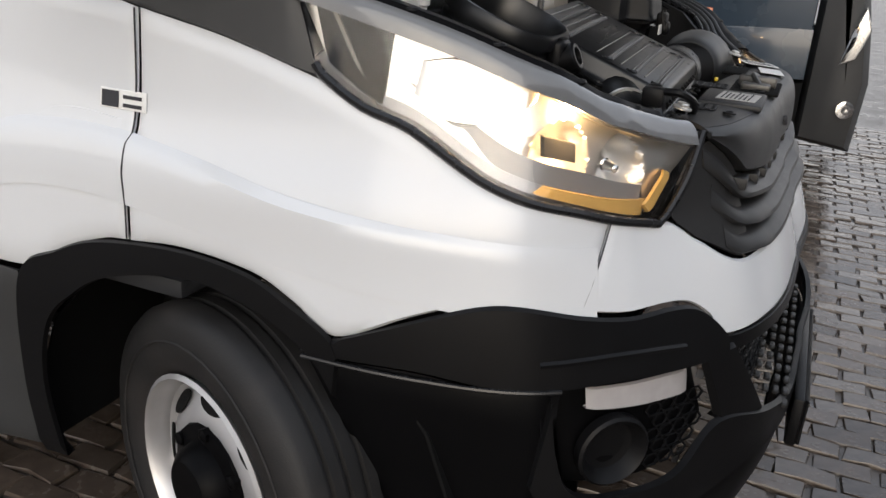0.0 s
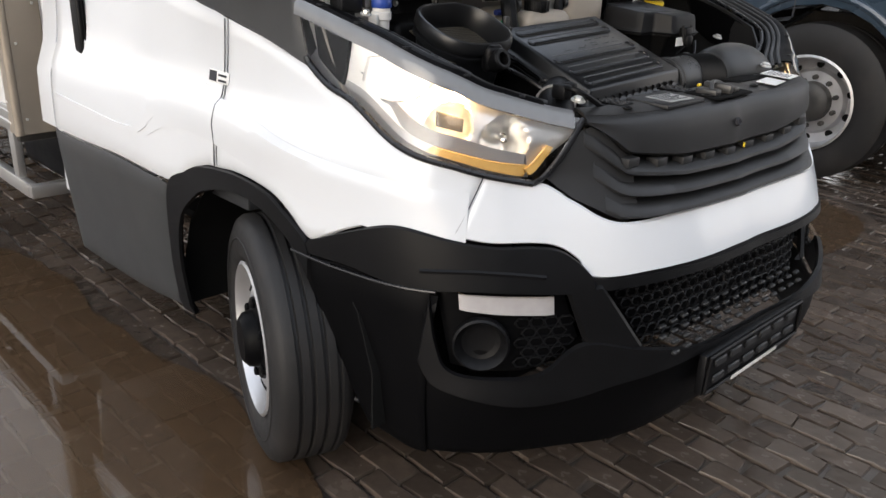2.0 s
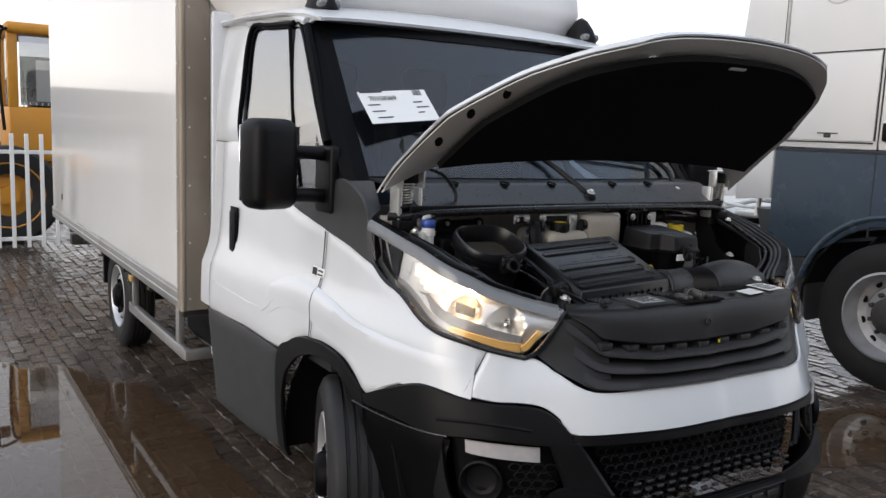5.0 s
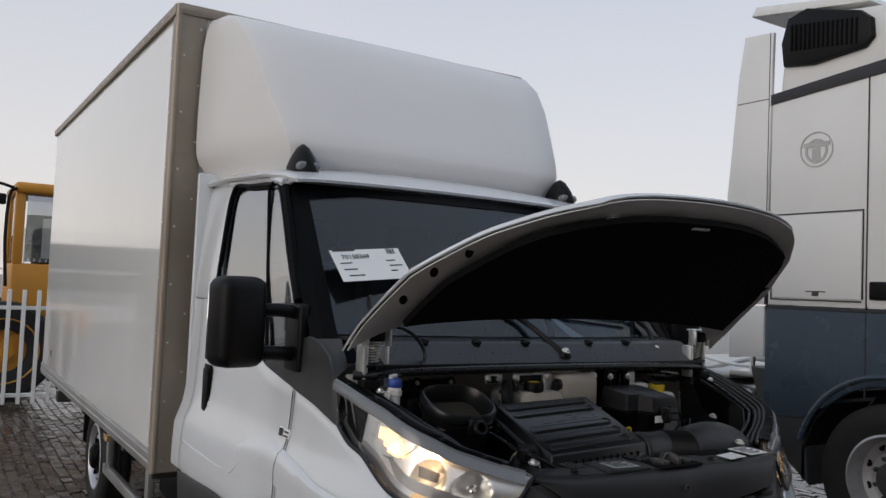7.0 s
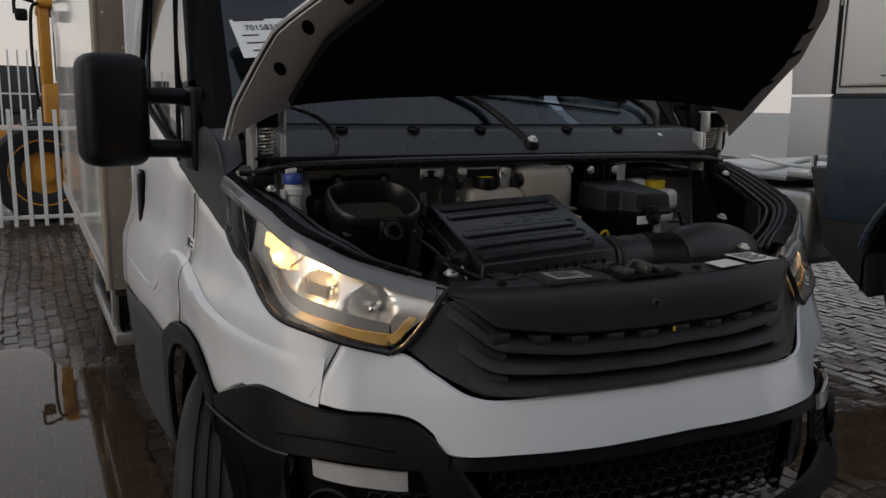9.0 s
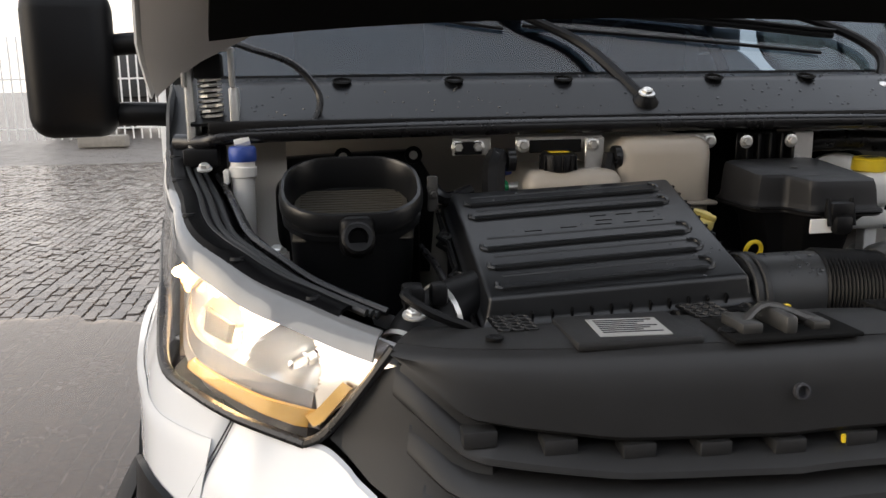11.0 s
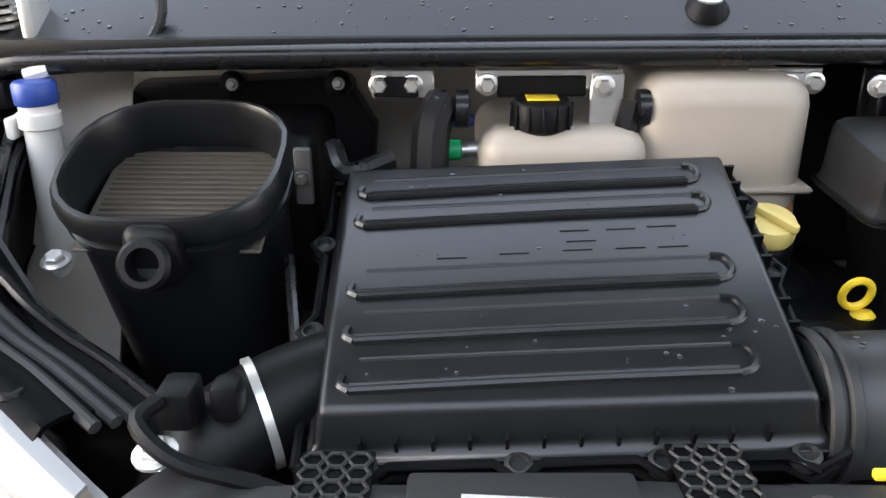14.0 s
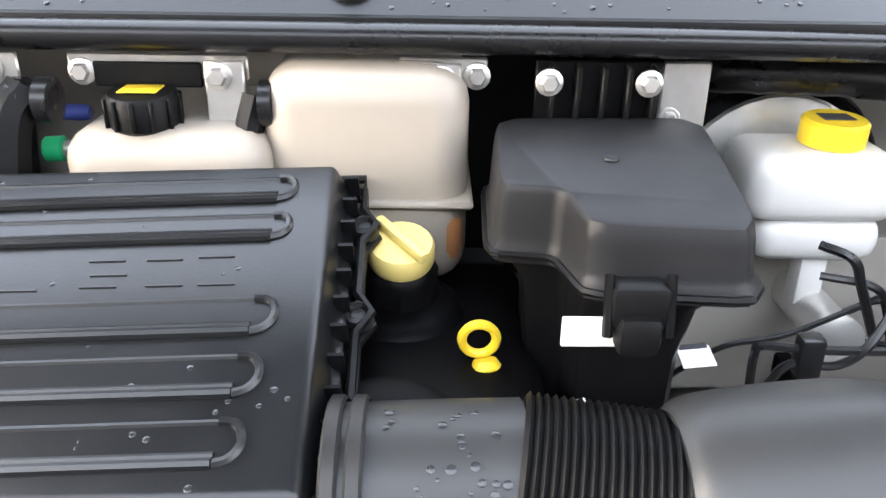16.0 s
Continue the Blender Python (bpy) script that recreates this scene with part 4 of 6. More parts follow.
# mirrors
for sgn in (-1, 1):
    mir = part("mirror", moved(block(-.09, .09, -.07, .07, -.155, .155, .045, 4), pose(sgn * 1.095, 1.17, 1.452, 0, 0, sgn * -14)), BLACK, van, "large black door mirror on two arms")
    part("mirror_arm", each(tube([(sgn * 1.03, 1.18, 1.49), (sgn * .95, 1.16, 1.495), (sgn * .87, 1.17, 1.485)], .024, 10, 4), tube([(sgn * 1.03, 1.18, 1.345), (sgn * .95, 1.16, 1.345), (sgn * .87, 1.17, 1.34)], .026, 10, 4)), BLACK, mir)
    part("mirror_glass", moved(block(-.072, .072, .068, .073, -.13, .13, .002, 1), pose(sgn * 1.095, 1.17, 1.452, 0, 0, sgn * -14)), CHROME, mir)
    part("mirror_foot", block(sgn * .875 - .02, sgn * .875 + .02, 1.10, 1.24, 1.28, 1.52, .015, 3), BLACK, mir)


# ---- open bonnet ----
def hood_half(w):
    return float(np.interp(w, [0, .2, .5, .75, .9, 1.0], [.872, .872, .825, .69, .555, .43]))


def bonnet(u, w, out=0.0):
    """u -1..1 across, w 0..1 from the hinge to the front edge."""
    x = u * hood_half(w)
    q = w * (1 + .05 * (1 - u * u))
    y, z = .865 - .745 * q, 1.365 + .68 * q - .185 * q * q + .03 * (1 - (x / .85) ** 2) * (w > 0) - .02 * abs(u) ** 6 * (1 - w) - .022 * abs(u) ** 6 * w * w
    return Vector((x, y + out * .45, z + out * .89))


def rear(u, w):
    """The rear edge stands forward in the middle."""
    k = .075 + .175 * (1 - abs(u) ** 5)
    return k + w * (1 - k)


us = [-1, -.985, -.95, -.9] + [-.8 + .1 * k for k in range(17)] + [.9, .95, .985, 1]
hood = part("bonnet", sheet([[bonnet(u, rear(u, w), -.012 if abs(u) == 1 or w == 1 else 0) for w in [0, .02] + [k / 20 for k in range(1, 20)] + [.985, 1]] for u in us], .006, flip=True), WHITE, van, "open white bonnet")
part("inner_frame", sheet([[bonnet(u * .985, rear(u, .01 + w * .975), -.02 - .018 * (1 - abs(2 * w - 1) ** 6) * (1 - abs(u) ** 8)) for w in [k / 20 for k in range(21)]] for u in us], .004, flip=True), HOOD_IN, hood, "light grey bonnet inner panel")
part("liner", sheet([[bonnet(.865 * u, .26 + w * .67 * (1 - .15 * abs(u) ** 4), -.05) for w in [k / 16 for k in range(17)]] for u in [-1 + .1 * k for k in range(21)]], .02, flip=True), FELT, hood, "black felt bonnet liner")
holes = []
for sgn in (-1, 1):
    for w in (.36, .52, .64):
        c = bonnet(sgn * .925, w, -.029)
        holes.append(moved(lathe([(.026, -.003), (.026, .003)], sides=16), Matrix.Translation(c) @ Matrix.Rotation(radians(-36), 4, "X") @ Matrix.Rotation(sgn * .5, 4, "Z") @ Matrix.Diagonal((.5, 1.0, 1, 1))))
part("frame_hole", each(*holes), FELT, hood)
part("striker", each(block(-.04, .04, bonnet(0, .92).y - .02, bonnet(0, .92).y + .02, bonnet(0, .92).z - .075, bonnet(0, .92).z - .05, .008), *[block(x - .02, x + .02, bonnet(.6, .9).y - .02, bonnet(.6, .9).y + .02, bonnet(.6, .9).z - .055, bonnet(.6, .9).z - .04, .006) for x in (-.33, .33)]), HOOD_IN, hood)
for sgn in (-1, 1):
    hinge = part("bonnet_hinge", each(block(sgn * .80 - .008, sgn * .80 + .008, .77, .83, 1.26, 1.45, .004), block(sgn * .725 - .008, sgn * .725 + .008, .77, .82, 1.27, 1.40, .004), block(sgn * .765 - .045, sgn * .765 + .045, .745, .80, 1.462, 1.469, .003), block(sgn * .725 - .004, sgn * .725 + .004, .75, .79, 1.40, 1.465, .003), block(sgn * .805 - .004, sgn * .805 + .004, .75, .79, 1.40, 1.465, .003)), ZINC, van, "zinc bonnet hinge")
    spring = [(sgn * .765 + .019 * math.cos(k * .75), .80 - .02 * k / 80 + .019 * math.sin(k * .75), 1.335 + .085 * k / 80) for k in range(81)]
    part("gas_strut", join(tube([(sgn * .765, .80, 1.24), (sgn * .765, .80, 1.335)], .020, 12), tube([(sgn * .765, .80, 1.335), (sgn * .765, .775, 1.46)], .012, 10), block(sgn * .765 - .024, sgn * .765 + .024, .755, .80, 1.415, 1.458, .005)), BLACK, hinge)
    part("spring", tube(spring, .0035, 5, smooth=False), ZINC, hinge)


# ---- scuttle and wipers ----
def scuttle(x, v):
    """The panel below the windscreen: v 0 at its front edge, 1 at the glass."""
    u = x / .80
    return Vector((x, .765 + .17 * v + .09 * u * u * v, 1.338 + .062 * min(1, v * 1.9) + .018 * v))


xs = [-.80 + .05 * k for k in range(33)]
cowl = part("scuttle_panel", sheet([[scuttle(x, v) for v in (0, .1, .25, .45, .53, .6, .8, 1.0)] for x in xs], .006, flip=False), WET_BLACK, van, "wet black plastic scuttle panel")
part("scuttle_lip", join(block(-.77, .77, .752, .766, 1.318, 1.342, .005)), BLACK, cowl)
part("scuttle_seal", tube([(-.83, .80, 1.305), (-.78, .775, 1.305), (-.70, .76, 1.316), (-.3, .752, 1.322), (.3, .752, 1.322), (.70, .76, 1.316), (.78, .775, 1.305), (.83, .80, 1.30)], .0145, 12, 6), SEAL, van, "black rubber bonnet seal")
part("scuttle_bore", each(*[lathe([(.017, .001), (.019, .004), (.015, .005), (.013, -.001)], scuttle(x, .50), (0, -.35, 1), 16) for x in (-.53, -.315, -.098, .22, .43)]), FELT, cowl)
part("scuttle_drop", join(*[lathe([(r, 0), (r * .8, r * .4), (.0002, r * .55)], scuttle(x, v), (0, -.5, 1), 7) for x, v, r in [(random.uniform(-.75, .75), random.uniform(.05, .95), random.uniform(.0012, .0032)) for _ in range(260)]]), DROP, cowl)["kind"] = "stuff"
for pivot, arm, blade in (((.052, .80, 1.366), [(-.03, .12), (-.17, .23), (-.25, .30)], [(-.62, .36), (-.4, .31), (-.16, .26)]), ((.60, .86, 1.37), [(.82, .09), (.67, .21), (.44, .27), (.35, .23)], [(-.11, .27), (.35, .215), (.71, .17)])):
    w = part("wiper", tube([pivot] + [tuple(screen(u, v, .022)) for u, v in arm], lambda q: .012 - .004 * q, 8, 5), BLACK, van, "black wiper arm and blade")
    part("blade", each(tube([tuple(screen(u, v, .012)) for u, v in blade], .008, 8, 5), tube([tuple(screen(u, v, .026)) for u, v in blade], .0045, 6, 5)), BLACK, w)
    part("pivot_nut", bolt((pivot[0], pivot[1] - .006, pivot[2] + .012), (0, -.5, 1), .011), ZINC, w)
    part("pivot_base", lathe([(.03, -.03), (.026, .0), (.016, .012)], pivot, (0, -.4, 1), 16), BLACK, w)
    # thin black rod along the glass, drawn in as the blade's shadow
    part("painted_blade_shadow", tube([tuple(screen(u - .06, v - .06, .006)) for u, v in blade], .004, 6, 5), BLACK, w)

# ---- engine bay ----
part("firewall", sheet([[Vector((x, .985 - .05 * abs(x) ** 3, z)) for z in (.75, 1.0, 1.2, 1.325)] for x in [.86 - .08 * k for k in range(22)]], .01, flip=True), BODY_IN, van, "beige painted firewall")
part("bay_floor", block(-.56, .56, .36, .97, .66, .70, .01), FELT, van)
part("engine_block", join(block(-.30, .36, .36, .94, .70, 1.0, .05, 3), block(-.10, .22, .42, .9, .98, 1.055, .03, 3)), STEEL, van, "dark engine block")
for sgn in (1, -1):
    band = part("wing_rail", sheet([[skin(sgn * s, z + dz, o if o > -.03 else o * (1.05 - .45 * (s - .6))) for o, dz in ((-.007, .006), (-.010, .013), (-.024, .014), (-.034, .012), (-.055, .004), (-.075, -.004), (-.098, -.012), (-.120, -.034))] for s, z in [(p.x, p.y) for p in (curve_through([(s, z, 0) for s, z in ([(.69, 1.083)] + HL_HI[2:])[::sgn]], 5))]], .006, flip=False), BLACK_SAT, van, "black curved wing rail")
    # ridges coloured paler than the rail to imitate their wet sheen
    part("rail_groove", each(*[tube([skin(sgn * s, z + dz, o * (1.05 - .45 * (s - .6))) for s, z in HL_HI[1:]], .0062, 8, 5) for o, dz in ((-.042, .012), (-.064, .006), (-.086, -.002))]), HOSE_GREY, band)
    part("rail_edge", tube([skin(sgn * s, z - .004, -.116 * (1.05 - .45 * (s - .6))) for s, z in HL_HI[1:-1]], .006, 8, 5), SEAL, band)
    part("lens_clip", each(*[lathe([(.010, -.003), (.012, 0), (.010, .004), (.005, .004), (.004, 0)], skin(sgn * s, edge_at(HL_HI, s) + .015, -.012), (0, 0, 1), 10) for s in (.75, .95, 1.12, 1.26, 1.38)]), BLACK, band)
    part("inner_wing", sheet([[skin(sgn * s, z, -.127 * (1.05 - .45 * (s - .6)) - .05 * (z < 1.0)) for z in (.68, .9, 1.05, edge_at(HL_HI, s) - .01)] for s in [.66, .8, .95, 1.1, 1.25, 1.4, 1.55][::sgn]], .006, flip=True), GREY_PL, van)
    part("rail_bolt", bolt((sgn * -.464, .328, 1.094), (0, -.2, 1), .012), ZINC, van)
    part("wing_bolt", each(bolt((sgn * -.655, .60, 1.135), (0, -.3, 1), .011), bolt((sgn * -.775, .715, 1.262), (0, -.3, 1), .009)), ZINC, van)
    part("hinge_bracket", block(sgn * -.785 - .03, sgn * -.785 + .03, .75, .80, 1.262, 1.295, .005), BLACK, van)
# top deck of the front panel
deck = part("front_deck", sheet([[skin(s, z, o * min(1, .55 + .9 * (.66 - abs(s)))) for z, o in ((1.0725, .002), (1.075, -.012), (1.077, -.04), (1.078, -.08), (1.076, -.11), (1.066, -.13), (1.03, -.135))] for s in ACROSS], .008), GREY_PL, van, "dark grey plastic top of the front panel")
def flat_tag(name, x, y, z, w, h, material, label, tilt=0, turn=0, bars=0, lean=0):
    m = pose(x, y, z, tilt, lean, turn)
    t = part(name, moved(block(-w / 2, w / 2, -h / 2, h / 2, 0, .0012, 0), m), material, van, label)
    if bars:
        part("print_bar", moved(join(*[block(-w * .42, w * (.42 - .25 * ((k * 7) % 3) / 2), h * (.36 - .8 * k / bars), h * (.36 - .8 * k / bars) + h * .25 / bars, .001, .002, 0) for k in range(bars)]), m), INK, t)
    return t
flat_tag("label_sheet", .425, .262, 1.0815, .135, .085, PAPER, "white printed service label", 4, 13, 9, 3)
flat_tag("label_sheet", .285, .222, 1.0815, .095, .055, PAPER, "blank white label", 4, 9, 0)
part("label_step", block(-.275, -.105, .205, .325, 1.07, 1.083, .005), GREY_PL, deck)
flat_tag("barcode_label", -.19, .255, 1.0835, .095, .075, SILVER_LABEL, "silver type label with black print", 0, -4, 7)
latch = part("bonnet_latch", block(-.075, .105, .185, .285, 1.074, 1.0805, .010), FELT, van, "bonnet latch in its black pocket")
part("latch_plate", each(block(-.055, -.025, .205, .265, 1.078, 1.094, .004), block(.0, .018, .195, .275, 1.078, 1.104, .006), block(.045, .07, .205, .26, 1.078, 1.092, .004), tube([(-.045, .225, 1.088), (.0, .245, 1.106), (.055, .225, 1.088)], .006, 8, 4)), LATCH, latch)
part("deck_screw", each(*[lathe([(.012, 0), (.012, .003), (.008, .004), (.005, .001), (.0005, .001)], (x, y, 1.079), (0, 0, 1), 12) for x, y in ((-.37, .255), (-.065, .225), (.19, .225), (.36, .30))]), BLACK, deck)
part("deck_pocket", block(.20, .33, .275, .33, 1.074, 1.081, .008), FELT, deck)
for x, y in ((-.33, .335), (-.045, .345)):
    vent = part("vent_grid", block(x - .029, x + .029, y - .05, y + .02, 1.074, 1.079, .006), BLACK_SAT, van, "black honeycomb clip")
    part("vent_cell", join(*[tube([(x - .018 + .018 * i + .009 * math.cos(math.pi / 3 * k), y - .045 + .017 * j + .009 * math.sin(math.pi / 3 * k), 1.080) for k in range(7)], .0018, 5, smooth=False) for i in range(3) for j in range(4)]), GREY_PL, vent)
part("yellow_clip", each(block(.075, .089, .325, .333, 1.072, 1.080, .002), block(.074, .082, skin(.08, .94).y - .006, skin(.08, .94).y, .936, .948, .002)), YELLOW, deck)

# air filter box
AB = Matrix.Translation((-.152, .525, 1.164)) @ Matrix.Rotation(radians(-2.1), 4, "Y") @ Matrix.Rotation(radians(21.1), 4, "X")


def slab(x, y, z, flare=0.0):
    return [(-x, -y, z), (x, -y, z), (x, y, z), (-x, y, z)]


def lid_shell():
    bm = bmesh.new()
    rings = [slab(.214, .178, -.052), slab(.214, .178, -.040), slab(.208, .168, -.036), slab(.200, .158, 0)]
    vs = [[bm.verts.new((x, y - (.006 if z < -.03 and y < 0 else 0), z)) for x, y, z in r] for r in rings]
    for a, b in zip(vs, vs[1:]):
        for k in range(4):
            bm.faces.new((a[k], a[(k + 1) % 4], b[(k + 1) % 4], b[k]))
    bm.faces.new(vs[-1])
    bmesh.ops.bevel(bm, geom=[e for e in bm.edges if all(v.co.z > -.037 for v in e.verts)], offset=.007, segments=3, affect="EDGES", profile=.5)
    bm.transform(AB)
    return bm


airbox = part("air_filter_box", moved(block(-.205, .205, -.165, .165, -.20, -.05, .012, 2), AB), BLACK, van, "black plastic air filter box")
part("lid", lid_shell(), LID, airbox, "ribbed black lid with a few water drops")
for y0, y1, x1 in ((.107, .135, .168), (.062, .089, .168), (-.034, -.001, .168), (-.087, -.054, .164), (-.14, -.107, .160)):
    r = (y1 - y0) / 2
    pts = [(-.176, y0), (-.02, y0 + .004), (x1 - r, y0 + .006)] + [(x1 - r + r * math.sin(a), y0 + .006 + r - r * math.cos(a)) for a in (.6, 1.2, 1.9, 2.5)] + [(x1 - r, y1 + .004), (-.02, y1 + .002), (-.170, y1)]
    part("lid_rib", moved(join(tube([(x, y, .0012) for x, y in pts[:3]], .0042, 8, 5), tube([(x, y + .0065, -.0005) for x, y in pts[:3]], .003, 8, 5), tube([(x, y, .0006) for x, y in pts[2:8]], .0034, 6, 4), tube([(x, y, -.001) for x, y in pts[7:]], .0026, 6, 4), tube([(-.176, y0, .001), (-.184, y0 + .006, .001), (-.182, y0 + .016, 0)], .0038, 6, 4)), AB), LID, airbox)
rim = [(-.222, -.186), (-.185, -.186), (-.165, -.202), (-.145, -.186), (-.06, -.186), (-.04, -.202), (-.02, -.186), (.055, -.186), (.075, -.202), (.095, -.186), (.175, -.186), (.195, -.20), (.222, -.186), (.222, -.10), (.234, -.08), (.222, -.06), (.222, .0), (.234, .02), (.222, .04), (.222, .10), (.234, .12), (.222, .14), (.222, .182), (-.222, .182), (-.222, .10), (-.236, .08), (-.222, .06), (-.222, -.02), (-.236, -.04), (-.222, -.06), (-.222, -.186)]
part("lid_flange", moved(each(*[tube([(x, y, z) for x, y in rim], .0042, 6, smooth=False) for z in (-.040, -.056)]), AB), BLACK, airbox)
for x, y in ((-.165, -.188), (-.04, -.188), (.075, -.188), (.19, -.186), (.224, -.08), (.224, .02), (.224, .12), (-.224, .08), (-.224, -.04)):
    part("lid_screw", moved(lathe([(.012, -.006), (.012, .006), (.008, .008), (.006, .003), (.0005, .003)], (x, y, -.044), (0, 0, 1), 12), AB), GREY_PL, airbox)
part("flange_fin", moved(each(*[block(.206, .218, -.15 + .028 * k, -.147 + .028 * k, -.048, -.018, 0) for k in range(12)], *[block(-.17 + .03 * k, -.167 + .03 * k, -.176, -.165, -.048, -.022, 0) for k in range(12)]), AB), BLACK, airbox)
part("tag", moved(block(-.02, .015, -.196, -.190, -.085, -.065, .001, 1), AB), PAPER, airbox)
part("moulded_mark", moved(each(*[tube([(x - .014, y, .0), (x + .014, y, .0)], .0012, 5) for x, y in ((.03, .045), (.035, .03), (.03, .018), (.075, .045), (.08, .018), (.115, .047), (.12, .018), (-.03, .016), (-.09, .013))]), AB), LID, airbox)

rain = random.Random(11)
part("lid_drop", moved(join(*[lathe([(r, 0), (r * .8, r * .10), (.0002, r * .13)], (rain.uniform(-.19, .19), rain.uniform(-.15, .15), 0), (0, 0, 1), 8) for r in [rain.uniform(.0012, .0030) for _ in range(45)]]), AB), DROP, airbox)["kind"] = "stuff"

# pleated intake with its oval mouth
def stadium(hx, hy, n=8):
    r = hy * .80
    return [(sx * (hx - r) + r * math.cos(a), sy * (hy - r) + r * math.sin(a)) for q, (sx, sy) in enumerate(((1, -1), (1, 1), (-1, 1), (-1, -1))) for a in [radians(-90 + 90 * q + 90 * k / 5) for k in range(6)]]


def stadium_rings(spec, m):
    """Oval rings (half width, half depth, y shift, height) joined up."""
    verts, faces = [], []
    for hx, hy, dy, z in spec:
        ring = stadium(hx, hy)
        verts += [m @ Vector((x, y + dy, z)) for x, y in ring]
    n = len(ring)
    for i in range(len(spec) - 1):
        for k in range(n):
            a, b = i * n + k, i * n + (k + 1) % n
            faces.append((a, b, b + n, a + n))
    return verts, faces


MT = pose(-.530, .635, 1.238, 22, 0, -2)
snorkel = part("intake_duct", stadium_rings([(.098, .086, -.02, -.30), (.104, .090, -.01, -.08), (.109, .094, 0, -.05), (.116, .101, 0, -.048), (.116, .101, 0, -.038), (.110, .096, 0, -.036), (.110, .096, 0, -.026), (.119, .105, 0, -.024), (.119, .105, 0, -.006), (.115, .101, 0, .002), (.110, .097, 0, .003), (.107, .094, 0, -.002), (.103, .091, 0, -.055)], MT), LID, van, "black oval intake duct with a filter mesh inside")
part("filter_mesh", moved(block(-.098, .098, -.082, .082, -.060, -.055, .002, 1), MT), FILTER, snorkel)
part("filter_pleat", moved(join(*[tube([(-.088, -.072 + .0085 * k, -.054), (.088, -.072 + .0085 * k, -.054)], .002, 5) for k in range(18)]), MT), FILTER, snorkel)
part("port", lathe([(.026, -.02), (.026, .010), (.022, .014), (.016, .014), (.014, -.008), (.001, -.008)], (-.527, .520, 1.166), (0, -1, .45), 20), BLACK, snorkel)
part("port_plate", block(-.555, -.499, .526, .56, 1.135, 1.20, .02, 4), BLACK, snorkel)
part("box_back", join(prism([(-.69, 1.02), (-.36, 1.02), (-.345, 1.20), (-.375, 1.25), (-.40, 1.272), (-.66, 1.262), (-.69, 1.235)], .90, .955, "y", .008), block(-.66, -.40, .74, .93, 1.0, 1.235, .02, 3)), BLACK, snorkel, "black intake box fixed to the firewall")
part("box_lug", each(*[lathe([(.018, -.05), (.018, .004), (.010, .006), (.009, .001), (.0005, .001)], (x, .90, z), (0, -1, .2), 14) for x, z in ((-.532, 1.262), (-.392, 1.262), (-.672, 1.238))]), BLACK, snorkel)
part("box_screw", each(*[bolt((x, .898, z), (0, -1, .2), .006) for x, z in ((-.532, 1.262), (-.392, 1.262))]), ZINC, snorkel)

# washer bottle neck, hoses
bottle = part("washer_neck", lathe([(.019, -.22), (.02, -.10), (.0195, -.03), (.024, -.028), (.024, -.012), (.021, -.01), (.021, 0)], (-.712, .735, 1.275), (.02, 0, 1), 20), WHITE_PL, van, "white washer bottle neck")
part("cap", lathe([(.0225, -.002), (.024, .0), (.024, .020), (.021, .024), (.001, .025)], (-.712, .735, 1.275), (0, 0, 1), 20), BLUE, bottle, "blue screw cap")
part("clip", block(-.745, -.735, .715, .745, 1.235, 1.26, .003), WHITE_PL, bottle)
part("washer_hose", tube([(-.79, .78, 1.56), (-.785, .80, 1.53), (-.75, .80, 1.49), (-.70, .80, 1.47), (-.62, .80, 1.44), (-.575, .79, 1.385), (-.59, .775, 1.335), (-.65, .76, 1.312), (-.70, .75, 1.308)], .0065, 8, 6), SEAL, van, "thin black washer hose")
part("hose_joint", each(tube([(-.70, .75, 1.308), (-.725, .745, 1.302)], .008, 8), block(-.668, -.655, .752, .766, 1.305, 1.318, .002)), WHITE_PL, van)

# expansion tank with brackets in front of it
tank = part("expansion_tank", join(block(-.212, -.02, .70, .92, 1.10, 1.243, .03, 4), block(-.03, .165, .72, .93, 1.08, 1.300, .035, 4), block(-.02, .17, .712, .93, 1.168, 1.176, .003, 1)), TANK, van, "cream translucent coolant tank")
part("coolant", block(.03, .162, .723, .92, 1.10, 1.166, .02, 3), mat("coolant_tint", (.45, .2, .08), .3), tank)
part("tank_cap", each(lathe([(.029, -.022), (.033, -.018), (.033, .008), (.030, .012), (.001, .013)], (-.14, .741, 1.262), (0, -.1, 1), 24), *[block(-.002, .002, .0315, .036, -.02, .008, .001, 1, m=Matrix.Translation((-.14, .741, 1.262)) @ Matrix.Rotation(2 * math.pi * k / 12, 4, "Z")) for k in range(12)]), BLACK, tank, "black screw cap with yellow symbol")
part("cap_symbol", join(block(-.158, -.122, .726, .756, 1.2745, 1.276, .004)), YELLOW, tank)
for k, (x0, x1, leg, xs_) in enumerate(((-.335, -.262, None, (-.325, -.288)), (-.215, -.045, -.065, (-.201, -.070)), (.098, .182, .138, (.138, .172)))):
    br = part("tank_bracket", join(block(x0, x1, .766, .770, 1.270 if leg is None else 1.278, 1.303, .002, 1), *([block(leg - .019, leg + .019, .752, .756, 1.232, 1.30, .002, 1), block(leg - .019, leg + .019, .752, .78, 1.229, 1.233, .001, 1)] if leg else [])), ZINC, van, "bright zinc bracket")
    part("bracket_bolt", each(*[bolt((x, .765 if leg is None or abs(x - leg) > .01 else .752, 1.286), (0, -1, 0), .009) for x in xs_]), ZINC, br)
    if k < 2:
        part("black_plate", block(x0 + .003 if k == 0 else -.19, x1 - .018 if k == 0 else -.088, .760, .764, 1.272, 1.296, .003, 1), BLACK, br)
